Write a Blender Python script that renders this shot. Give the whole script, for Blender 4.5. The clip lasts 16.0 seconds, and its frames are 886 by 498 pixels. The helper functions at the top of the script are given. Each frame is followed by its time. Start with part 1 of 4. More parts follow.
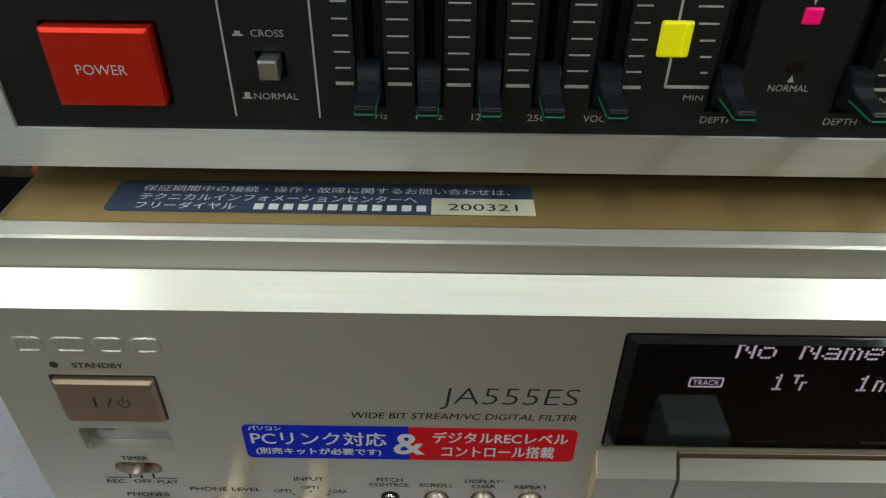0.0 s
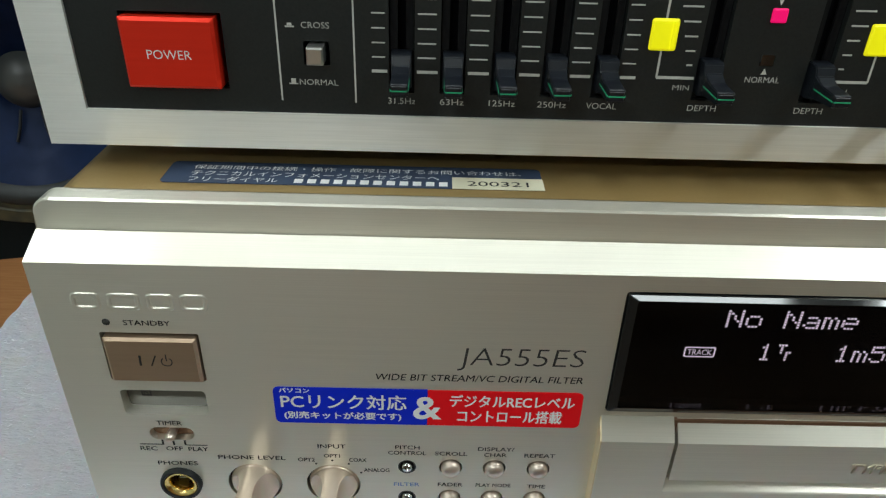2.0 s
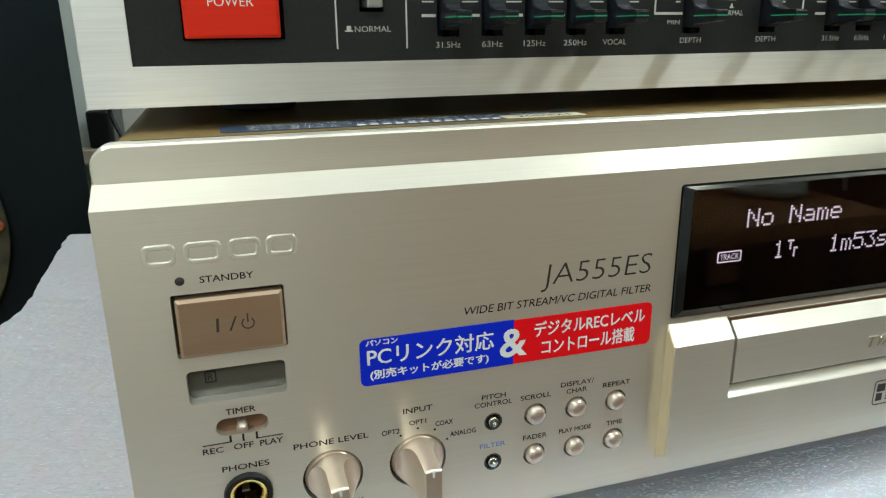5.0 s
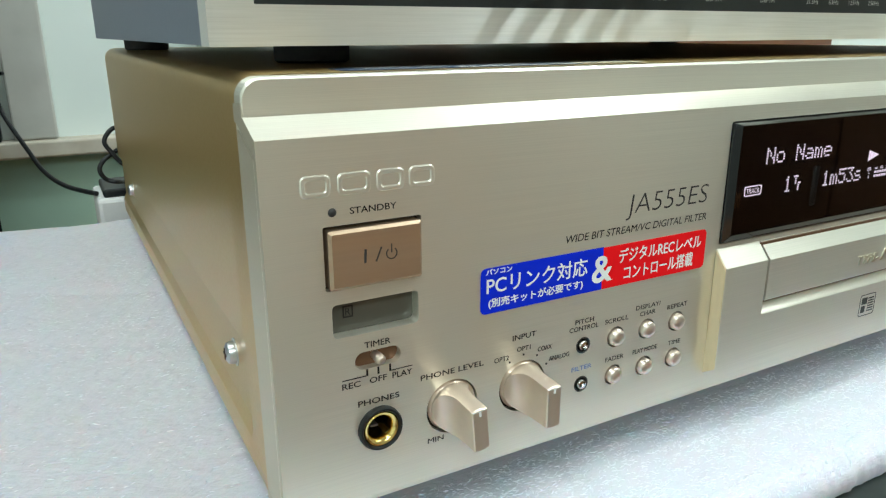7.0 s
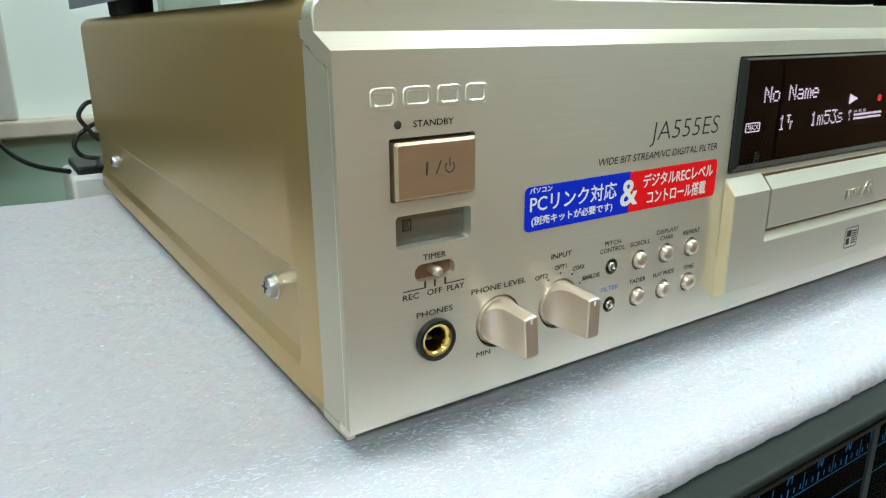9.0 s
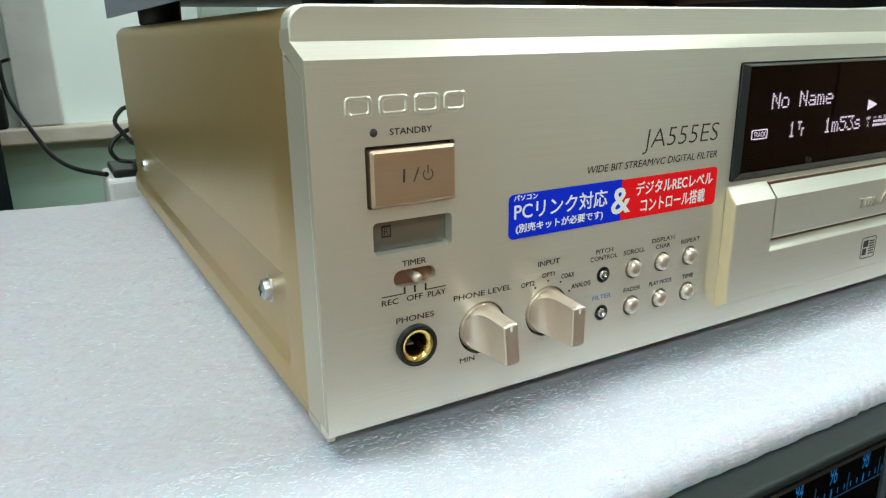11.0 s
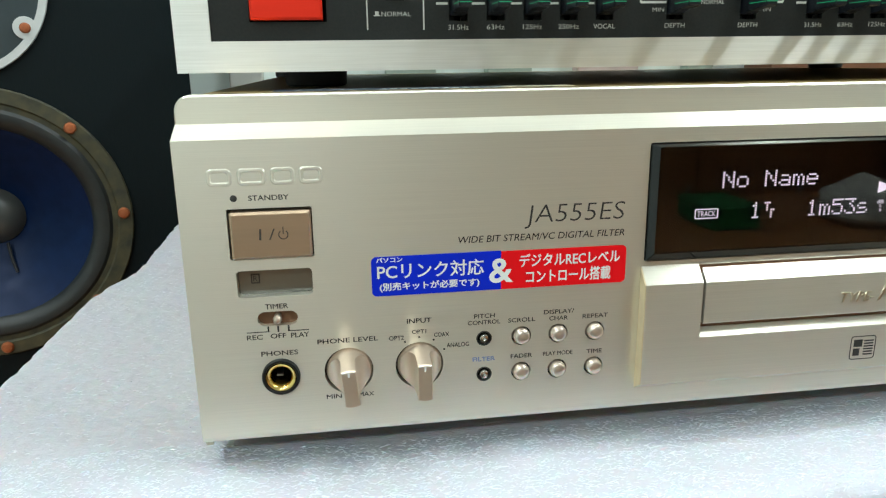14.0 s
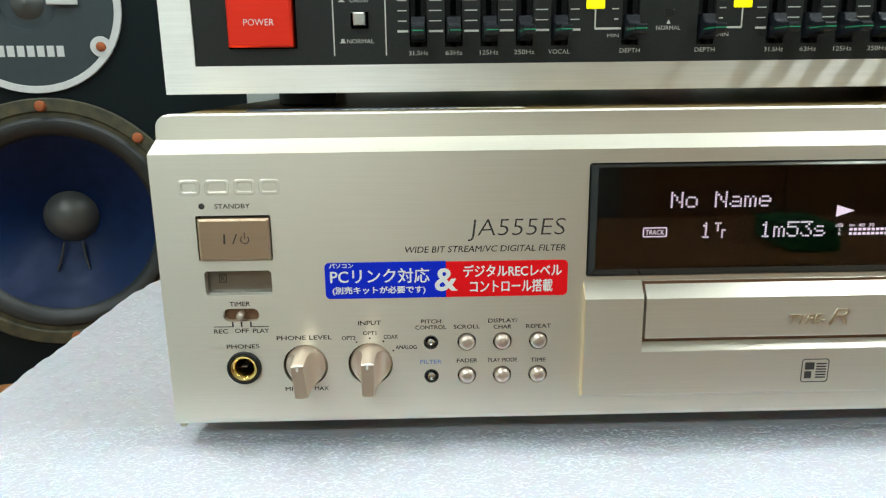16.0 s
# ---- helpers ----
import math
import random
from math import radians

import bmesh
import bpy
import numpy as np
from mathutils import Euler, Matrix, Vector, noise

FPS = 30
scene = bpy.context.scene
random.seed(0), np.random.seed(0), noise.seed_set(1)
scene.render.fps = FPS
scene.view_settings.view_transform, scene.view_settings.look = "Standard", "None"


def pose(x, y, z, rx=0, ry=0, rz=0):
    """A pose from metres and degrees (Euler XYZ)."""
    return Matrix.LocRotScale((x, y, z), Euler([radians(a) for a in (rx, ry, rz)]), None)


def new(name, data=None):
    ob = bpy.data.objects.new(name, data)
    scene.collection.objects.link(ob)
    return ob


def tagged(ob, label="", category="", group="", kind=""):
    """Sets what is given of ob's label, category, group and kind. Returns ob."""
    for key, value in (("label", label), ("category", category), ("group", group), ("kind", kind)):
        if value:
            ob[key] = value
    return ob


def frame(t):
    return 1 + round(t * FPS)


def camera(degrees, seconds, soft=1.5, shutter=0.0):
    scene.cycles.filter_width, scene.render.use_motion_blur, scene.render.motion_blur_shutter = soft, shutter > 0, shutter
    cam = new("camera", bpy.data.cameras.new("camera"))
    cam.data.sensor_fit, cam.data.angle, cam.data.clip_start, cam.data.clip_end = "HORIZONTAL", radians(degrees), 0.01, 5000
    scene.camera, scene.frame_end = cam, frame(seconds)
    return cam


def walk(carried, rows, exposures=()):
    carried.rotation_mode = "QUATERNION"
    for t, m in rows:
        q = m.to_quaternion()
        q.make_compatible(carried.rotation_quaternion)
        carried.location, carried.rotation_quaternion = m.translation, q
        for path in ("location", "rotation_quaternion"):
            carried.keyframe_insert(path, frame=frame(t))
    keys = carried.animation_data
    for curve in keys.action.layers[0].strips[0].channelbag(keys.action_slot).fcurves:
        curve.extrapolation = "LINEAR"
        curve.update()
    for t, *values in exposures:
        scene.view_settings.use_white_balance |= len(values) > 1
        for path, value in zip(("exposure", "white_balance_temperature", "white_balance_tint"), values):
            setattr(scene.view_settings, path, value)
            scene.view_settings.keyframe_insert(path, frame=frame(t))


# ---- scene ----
# camera and walk: a phone held close to a stack of hi-fi units
cam = camera(64.1, 16.0, soft=1.25)
METRES, EYE, TILT, LEAN, TURN = 0.403, 0.19861, 0.0, 0.0, 0.0
SIDE, BACK = 0.10129, -0.10912
ROWS = [
    (0.0, 0.0, 0.0, 0.0, 0.49, -36.82, -0.65),
    (0.5, -0.0045, -0.0173, -0.0085, 0.42, -35.86, -1.28),
    (1.0, -0.0092, -0.0334, -0.012, 0.19, -34.5, -1.49),
    (1.5, -0.012, -0.0532, -0.021, 0.18, -32.93, -1.29),
    (2.0, -0.0175, -0.072, -0.0265, -0.02, -30.64, -1.54),
    (2.5, -0.0256, -0.0843, -0.0311, -0.13, -28.29, -1.88),
    (3.0, -0.0534, -0.1023, -0.0446, -2.17, -22.69, -2.31),
    (3.5, -0.0809, -0.1172, -0.0752, -4.98, -19.09, -2.27),
    (4.0, -0.1237, -0.1126, -0.1057, -8.63, -17.99, -0.65),
    (4.5, -0.1523, -0.1134, -0.1362, -13.08, -17.49, 0.24),
    (7.0, -0.3384, -0.0836, -0.1929, -28.76, -16.99, 0.21),
    (7.5, -0.3731, -0.0765, -0.2011, -30.7, -17.1, 0.12),
    (8.0, -0.3918, -0.075, -0.2059, -31.71, -17.44, 0.56),
    (8.5, -0.4032, -0.0771, -0.2157, -31.94, -17.1, 0.45),
    (9.0, -0.412, -0.0804, -0.2342, -33.27, -17.23, 0.32),
    (11.5, -0.3464, -0.1257, -0.2293, -26.4, -16.75, 0.89),
    (12.0, -0.2969, -0.1564, -0.225, -22.16, -16.55, 0.91),
    (12.5, -0.2504, -0.1886, -0.2177, -17.95, -16.13, 0.72),
    (13.0, -0.2179, -0.2116, -0.2106, -15.05, -15.36, 1.02),
    (13.5, -0.1818, -0.2276, -0.2027, -11.52, -14.91, 0.93),
    (14.0, -0.1376, -0.2382, -0.195, -8.49, -14.73, 0.8),
    (14.5, -0.0995, -0.2591, -0.1897, -5.44, -14.31, 1.1),
    (15.0, -0.0744, -0.2699, -0.1899, -3.46, -14.26, 0.87),
    (15.5, -0.0552, -0.2829, -0.1889, -1.93, -14.02, 0.57),
    (16.0, -0.0325, -0.2879, -0.1871, -1.34, -13.74, 0.66),
]

walk(cam, [(t, pose(SIDE, BACK, EYE, TILT, LEAN, TURN) @ pose(METRES * x, METRES * y, METRES * z, 90 + pitch, roll, yaw)) for t, x, y, z, yaw, pitch, roll in ROWS],
     exposures=[(0.0, -1.58, 6450, 11), (0.5, -1.15, 6450, 11), (1.0, -1.13, 6450, 11), (2.0, -1.05, 6450, 11), (3.0, -1.1, 6450, 11), (3.5, -0.9, 6450, 11), (4.5, -0.65, 6550, 10), (7.0, -0.24, 6350, 6), (11.5, -0.24, 6350, 6), (13.0, -0.24, 6350, 6), (14.5, -0.30, 6450, 8), (16.0, -0.30, 6500, 9)])

# ---------------------------------------------------------------- light
from mathutils.geometry import tessellate_polygon

world = bpy.data.worlds.new("room_air")
scene.world = world
world.use_nodes = True
world.node_tree.nodes["Background"].inputs[0].default_value = (0.8, 0.9, 1.0, 1)
world.node_tree.nodes["Background"].inputs[1].default_value = 0.02


def tube_light(x, y, z, turn, watts, wide=0.10, length=1.2):
    lamp = bpy.data.lights.new("tube_light", "AREA")
    lamp.shape, lamp.size, lamp.size_y = "RECTANGLE", wide, length
    lamp.energy, lamp.color = watts, (0.89, 1.0, 1.0)
    ob = new("tube_light", lamp)
    ob.matrix_world = pose(x, y, z, 0, 0, turn)
    return ob


# Second and last are fill lights, added to brighten the front panel.
LAMPS = [(1.05, -0.15, 1.335, 0, 24.0), (1.80, -0.90, 1.335, 0, 4.5), (-0.65, -0.25, 1.335, 0, 11.0), (0.20, 0.04, 1.335, 90, 7.5), (-0.50, -1.75, 1.335, 90, 31.0)]
for lx, ly, lz, turn, watts in LAMPS:
    tube_light(lx, ly, lz, turn, watts)

# ---------------------------------------------------------------- materials
MM = 0.001


def material(name, colour, rough=0.5, metal=0.0, **more):
    m = bpy.data.materials.new(name)
    m.use_nodes = True
    b = m.node_tree.nodes["Principled BSDF"]
    b.inputs["Base Color"].default_value = (*colour, 1)
    b.inputs["Roughness"].default_value = rough
    b.inputs["Metallic"].default_value = metal
    for key, value in more.items():
        b.inputs[key.replace("_", " ")].default_value = value
    return m


def grain(m, scale, stretch=(1, 1, 1), colour=None, amount=0.3, bump=0.0, rough=None, detail=4.0, coords="Object", distance=0.0002):
    """Adds noise of one scale (in cells a metre) to colour, roughness and relief."""
    t = m.node_tree
    b = t.nodes["Principled BSDF"]
    tc, mp, no = t.nodes.new("ShaderNodeTexCoord"), t.nodes.new("ShaderNodeMapping"), t.nodes.new("ShaderNodeTexNoise")
    t.links.new(tc.outputs[coords], mp.inputs[0])
    mp.inputs["Scale"].default_value = stretch
    t.links.new(mp.outputs[0], no.inputs["Vector"])
    no.inputs["Scale"].default_value = scale
    no.inputs["Detail"].default_value = detail
    if colour:
        mix = t.nodes.new("ShaderNodeMix")
        mix.data_type = "RGBA"
        ramp = t.nodes.new("ShaderNodeMapRange")
        ramp.inputs["From Min"].default_value, ramp.inputs["From Max"].default_value = 0.3, 0.7
        ramp.inputs["To Max"].default_value = amount
        t.links.new(no.outputs["Fac"], ramp.inputs["Value"])
        t.links.new(ramp.outputs[0], mix.inputs["Factor"])
        old = b.inputs["Base Color"]
        if old.is_linked:
            t.links.new(old.links[0].from_socket, mix.inputs[6])
        else:
            mix.inputs[6].default_value = old.default_value
        mix.inputs[7].default_value = (*colour, 1)
        t.links.new(mix.outputs[2], old)
    if rough:
        rr_ = t.nodes.new("ShaderNodeMapRange")
        rr_.inputs["From Min"].default_value, rr_.inputs["From Max"].default_value = 0.3, 0.7
        rr_.inputs["To Min"].default_value, rr_.inputs["To Max"].default_value = rough
        t.links.new(no.outputs["Fac"], rr_.inputs["Value"])
        t.links.new(rr_.outputs[0], b.inputs["Roughness"])
    if bump:
        bp = t.nodes.new("ShaderNodeBump")
        bp.inputs["Strength"].default_value, bp.inputs["Distance"].default_value = bump, distance
        t.links.new(no.outputs["Fac"], bp.inputs["Height"])
        if b.inputs["Normal"].is_linked:
            t.links.new(b.inputs["Normal"].links[0].from_socket, bp.inputs["Normal"])
        t.links.new(bp.outputs[0], b.inputs["Normal"])
    return m


def brush(m, amount):
    """Brushed along x: the shine spreads across the strokes."""
    t = m.node_tree
    b = t.nodes["Principled BSDF"]
    along = t.nodes.new("ShaderNodeCombineXYZ")
    along.inputs[0].default_value = 1.0
    t.links.new(along.outputs[0], b.inputs["Tangent"])
    b.inputs["Anisotropic"].default_value, b.inputs["Anisotropic Rotation"].default_value = amount, 0.25
    return m


def glow(name, colour, strength):
    m = material(name, colour, 0.5)
    b = m.node_tree.nodes["Principled BSDF"]
    b.inputs["Emission Color"].default_value = (*colour, 1)
    b.inputs["Emission Strength"].default_value = strength
    return m


champagne = material("champagne_aluminium", (0.81, 0.78, 0.675), 0.34, 0.8)
grain(champagne, 60, (0.35, 75, 75), (0.66, 0.635, 0.55), 0.5, 0.02, (0.29, 0.40), 5.0, distance=0.0001)
brush(champagne, 0.8)
grain(champagne, 14, (1, 1, 1), (0.74, 0.695, 0.62), 0.5)
polished_champagne = material("polished_champagne_metal", (0.82, 0.77, 0.66), 0.28, 1.0)
gold_cover = material("gold_painted_steel", (0.56, 0.385, 0.155), 0.33, 0.72)
grain(gold_cover, 900, (1, 1, 1), (0.51, 0.35, 0.145), 0.3, 0.006, (0.31, 0.35))
grain(gold_cover, 18, (1, 1, 1), (0.52, 0.37, 0.165), 0.4)
end_plastic = grain(material("champagne_plastic", (0.53, 0.48, 0.38), 0.40, 0.5), 700, (1, 1, 1), (0.48, 0.435, 0.345), 0.5, 0.04)
copper_gold = material("rose_gold_aluminium", (0.50, 0.365, 0.255), 0.36, 0.8)
grain(copper_gold, 90, (0.2, 10, 10), (0.45, 0.33, 0.23), 0.4, 0.04, (0.32, 0.44))
slot_bronze = material("dark_bronze_slot", (0.22, 0.12, 0.07), 0.4, 0.6)
knob_gold = grain(material("satin_gold_knob", (0.72, 0.59, 0.48), 0.38, 0.8), 500, (1, 1, 1), (0.66, 0.54, 0.44), 0.4, 0.03)
button_pearl = grain(material("satin_pearl_button", (0.72, 0.61, 0.53), 0.32, 0.85), 600, (1, 1, 1), (0.66, 0.56, 0.48), 0.4)
edge_gold = grain(material("golden_edge_metal", (0.78, 0.65, 0.43), 0.5, 0.5), 900, (1, 1, 0.2), (0.70, 0.58, 0.38), 0.5, 0.05)
# Bronze darkened to carry the shade in wells, gaps and screw slots.
shaded_recess = material("shaded_bronze_recess", (0.05, 0.035, 0.02), 0.5, 0.2)
print_black = material("black_print", (0.020, 0.018, 0.017), 0.6, 0.0, Specular_IOR_Level=0.2)
print_grey = material("dark_grey_print", (0.045, 0.042, 0.04), 0.6, 0.0, Specular_IOR_Level=0.2)
print_white = grain(material("white_print", (0.62, 0.62, 0.58), 0.6), 800, (1, 1, 1), (0.50, 0.50, 0.47), 0.5)
print_pale = material("bright_white_print", (0.82, 0.82, 0.80), 0.45)
print_blue = material("pale_blue_print", (0.18, 0.27, 0.52), 0.5)
black_gloss = material("gloss_black_plastic", (0.006, 0.007, 0.008), 0.06, 0.0, Specular_IOR_Level=0.6)
black_rubber = grain(material("black_rubber", (0.015, 0.015, 0.016), 0.6), 500, (1, 1, 1), (0.03, 0.03, 0.03), 0.5, 0.1)
black_satin = grain(material("satin_black_plastic", (0.007, 0.008, 0.009), 0.42, 0.0, Specular_IOR_Level=0.35), 900, (1, 1, 1), (0.012, 0.013, 0.014), 0.5, 0.05)
knob_black = grain(material("blue_black_slider_plastic", (0.009, 0.011, 0.015), 0.32, 0.0, Specular_IOR_Level=0.35), 900, (1, 1, 1), (0.012, 0.015, 0.02), 0.5, 0.05)
rail_dust = grain(material("dusty_black_rail", (0.005, 0.005, 0.006), 0.7, 0.0, Specular_IOR_Level=0.15), 900, (1, 1, 0.3), (0.06, 0.06, 0.055), 0.10)
# Near-black for hollows; behind the round buttons it stands for shade.
cavity_black = material("cavity_black", (0.003, 0.003, 0.004), 0.9, 0.0, Specular_IOR_Level=0.05)
rail_black = grain(material("greenish_black_paint", (0.010, 0.015, 0.013), 0.55, 0.0, Specular_IOR_Level=0.25), 300, (1, 1, 1), (0.018, 0.025, 0.022), 0.5, 0.05)
brass = material("polished_brass", (0.83, 0.62, 0.22), 0.18, 1.0)
steel = grain(material("bright_zinc_steel", (0.62, 0.64, 0.66), 0.32, 1.0), 700, (1, 1, 1), (0.6, 0.62, 0.66), 0.4)
gunmetal = material("gunmetal_ring", (0.10, 0.10, 0.095), 0.3, 0.8)
chrome = material("dark_chrome", (0.62, 0.63, 0.62), 0.16, 1.0)
glass = material("smoked_display_glass", (0.46, 0.48, 0.50), 0.0, 0.0, IOR=1.38, Transmission_Weight=1.0)
dial_pane = material("clear_dial_glass", (0.72, 0.82, 0.84), 0.0, 0.0, IOR=1.04, Transmission_Weight=1.0)
lens_grey = material("grey_sensor_window", (0.095, 0.092, 0.075), 0.15, 0.0, Coat_Weight=1.0, Coat_Roughness=0.05)
sticker_blue = material("blue_sticker_vinyl", (0.002, 0.022, 0.60), 0.42, 0.0, Specular_IOR_Level=0.18)
sticker_red = material("red_sticker_vinyl", (0.84, 0.005, 0.010), 0.42, 0.0, Specular_IOR_Level=0.18)
sticker_navy = material("slate_blue_sticker_vinyl", (0.040, 0.060, 0.105), 0.42, 0.0, Specular_IOR_Level=0.3)
sticker_cream = material("cream_paper_sticker", (0.72, 0.68, 0.50), 0.5)
brushed_silver = material("brushed_silver_aluminium", (0.84, 0.84, 0.81), 0.45, 0.7)
brush(brushed_silver, 0.9)
grain(brushed_silver, 60, (0.7, 40, 40), (0.66, 0.66, 0.63), 0.5, 0.02, (0.34, 0.52), 6.0, distance=0.0001)
grain(brushed_silver, 25, (1, 1, 1), (0.66, 0.64, 0.56), 0.35)
eq_black = material("charcoal_panel", (0.014, 0.016, 0.016), 0.42, 0.0, Specular_IOR_Level=0.3)
grain(eq_black, 1500, (1, 1, 1), (0.024, 0.026, 0.025), 0.6, 0.05, (0.36, 0.48))
eq_blue = grain(material("mid_blue_print", (0.075, 0.22, 0.50), 0.5), 300, (1, 1, 1), (0.09, 0.25, 0.55), 0.5)
red_button = grain(material("red_anodised_button", (0.95, 0.035, 0.012), 0.38, 0.55), 80, (0.2, 14, 14), (0.88, 0.028, 0.008), 0.5, 0.05)
switch_silver = material("silver_switch_cap", (0.55, 0.55, 0.52), 0.28, 0.9)
green_line = material("green_pointer_line", (0.02, 0.36, 0.17), 0.45)
steel_paint = grain(material("blue_grey_painted_steel", (0.20, 0.23, 0.28), 0.45, 0.3), 700, (1, 1, 1), (0.17, 0.20, 0.25), 0.5, 0.05)
yellow_glow = glow("lit_yellow_lens", (0.95, 0.90, 0.0), 0.85)
magenta_glow = glow("lit_magenta_lens", (1.0, 0.0, 0.16), 0.9)
vfd_glow = glow("lit_display_segment", (1.0, 0.80, 0.93), 2.4)
vfd_red = glow("lit_red_segment", (1.0, 0.05, 0.02), 2.2)
dial_blue = glow("lit_blue_dial_print", (0.012, 0.15, 0.42), 0.75)
dial_ghost = glow("dim_blue_dial_print", (0.008, 0.07, 0.15), 0.5)
bar_grey = material("lilac_grey_bar", (0.13, 0.13, 0.17), 0.4)
tube_glow = glow("lit_tube_diffuser", (0.95, 1.0, 0.98), 6.0)

foam = material("white_foam_sheet", (0.55, 0.54, 0.605), 0.5, 0.0, Sheen_Weight=0.2, Subsurface_Weight=0.4, Subsurface_Scale=0.004)
grain(foam, 300, (0.6, 1.2, 1), (0.47, 0.455, 0.50), 0.3, 0.7, (0.36, 0.56), 5.0, distance=0.0008)
grain(foam, 1100, (0.45, 1.2, 1), None, 0.5, 0.7, distance=0.0005)
grain(foam, 24, (1, 1, 1), (0.50, 0.485, 0.54), 0.35, 0.25, distance=0.002)
# Paler than the sheet: part of its glints are put into this colour.
foam_glint_fibre = material("glint_white_foam_fibre", (0.80, 0.79, 0.85), 0.13, 0.0, Specular_IOR_Level=0.6, Subsurface_Weight=0.5, Subsurface_Scale=0.003)
wood_orange = material("orange_wood_veneer", (0.42, 0.19, 0.07), 0.4)
grain(wood_orange, 30, (1, 12, 12), (0.30, 0.12, 0.04), 0.6, 0.05, (0.3, 0.5))
wood_brown = material("brown_wood", (0.16, 0.07, 0.03), 0.42)
grain(wood_brown, 20, (1, 10, 10), (0.09, 0.04, 0.02), 0.6, 0.05)
speaker_black = grain(material("black_speaker_veneer", (0.004, 0.0085, 0.0095), 0.55, 0.0, Specular_IOR_Level=0.12), 120, (10, 10, 1), (0.009, 0.012, 0.015), 0.5, 0.08)
cone_blue = material("deep_blue_coated_cone", (0.0012, 0.013, 0.058), 0.45, 0.0, Specular_IOR_Level=0.2)
grain(cone_blue, 80, (1, 1, 1), (0.001, 0.008, 0.036), 0.6, 0.2, (0.4, 0.6))
cone_rubber = grain(material("dark_cone_surround", (0.010, 0.013, 0.014), 0.5), 120, (1, 1, 1), (0.02, 0.024, 0.022), 0.5, 0.1)
yellowed_rim = grain(material("yellowed_gasket", (0.070, 0.062, 0.028), 0.6), 90, (1, 1, 1), (0.014, 0.018, 0.014), 0.85, 0.2)
rust_screw = grain(material("rusty_screw", (0.38, 0.11, 0.035), 0.6, 0.3), 600, (1, 1, 1), (0.22, 0.06, 0.02), 0.6, 0.2)
tweeter_grey = grain(material("slate_tweeter_plate", (0.024, 0.038, 0.044), 0.5), 200, (1, 1, 1), (0.019, 0.030, 0.035), 0.5, 0.05)
white_ring = grain(material("off_white_ring", (0.55, 0.57, 0.57), 0.5), 200, (1, 1, 1), (0.46, 0.48, 0.48), 0.5)
dome_grey = material("grey_dust_cap", (0.060, 0.064, 0.062), 0.38)
wall_pale = material("pale_mint_wall_paint", (0.74, 0.81, 0.775), 0.6)
grain(wall_pale, 7, (1, 1, 1), (0.68, 0.76, 0.72), 0.6, 0.1, distance=0.002)
wall_green = material("sage_green_wall_paint", (0.37, 0.54, 0.44), 0.55)
grain(wall_green, 9, (1, 1, 1), (0.28, 0.43, 0.34), 0.6, 0.1, distance=0.002)
wall_dim = grain(material("grey_brown_wall_paint", (0.44, 0.44, 0.41), 0.6), 7, (1, 1, 1), (0.36, 0.36, 0.33), 0.6)
pillar_grey = material("grey_concrete_paint", (0.52, 0.52, 0.48), 0.7)
grain(pillar_grey, 22, (1, 1, 1), (0.36, 0.36, 0.33), 0.6, 0.2, distance=0.002)
ledge_beige = grain(material("grubby_beige_ledge", (0.56, 0.52, 0.44), 0.6), 25, (1, 1, 1), (0.34, 0.28, 0.20), 0.7, 0.2)
ceiling_white = grain(material("white_ceiling_paint", (0.80, 0.80, 0.78), 0.7), 12, (1, 1, 1), (0.74, 0.74, 0.72), 0.5)
floor_brown = grain(material("dark_brown_floor", (0.15, 0.10, 0.062), 0.5), 8, (1, 6, 1), (0.10, 0.065, 0.04), 0.6)
crate_green = grain(material("green_crate_plastic", (0.03, 0.22, 0.06), 0.45), 60, (1, 1, 1), (0.02, 0.16, 0.05), 0.5)
cloth_white = grain(material("off_white_cloth", (0.68, 0.67, 0.60), 0.9), 30, (1, 1, 1), (0.52, 0.51, 0.46), 0.6, 0.3, distance=0.003)
carton_grey = grain(material("pale_grey_carton", (0.62, 0.66, 0.70), 0.7), 20, (1, 1, 1), (0.54, 0.58, 0.62), 0.5)
white_plastic = grain(material("white_plastic", (0.72, 0.72, 0.72), 0.4), 300, (1, 1, 1), (0.62, 0.62, 0.63), 0.4)

# ---------------------------------------------------------------- mesh helpers (millimetres in, metres out)


def thing(name, at, label, category, group="", kind=""):
    e = new(name)
    e.empty_display_size = 0.02
    e.location = Vector(at) * MM
    return tagged(e, label, category, group, kind)


def part(name, bm, mat, parent=None, label="", at=(0, 0, 0), smooth=False, crease=38):
    if isinstance(bm, bpy.types.Mesh):
        me = bm
    else:
        bmesh.ops.recalc_face_normals(bm, faces=bm.faces[:])
        me = bpy.data.meshes.new(name)
        bm.to_mesh(me)
        bm.free()
        me.transform(Matrix.Scale(MM, 4))
        me.materials.append(mat)
        if smooth:
            for p in me.polygons:
                p.use_smooth = True
            me.set_sharp_from_angle(angle=radians(crease))
    ob = new(name, me)
    ob.location = Vector(at) * MM
    if parent is not None:
        ob.parent = parent
        up, base = parent, Vector((0, 0, 0))
        while up is not None:
            base = base + up.location
            up = up.parent
        ob.matrix_parent_inverse = Matrix.Translation(-base) if parent.type == "EMPTY" else Matrix.Identity(4)
    if label:
        ob["label"] = label
    return ob


def setting(name, bm, mat, label, category, smooth=False):
    return tagged(part(name, bm, mat, smooth=smooth), label, category, kind="structure")


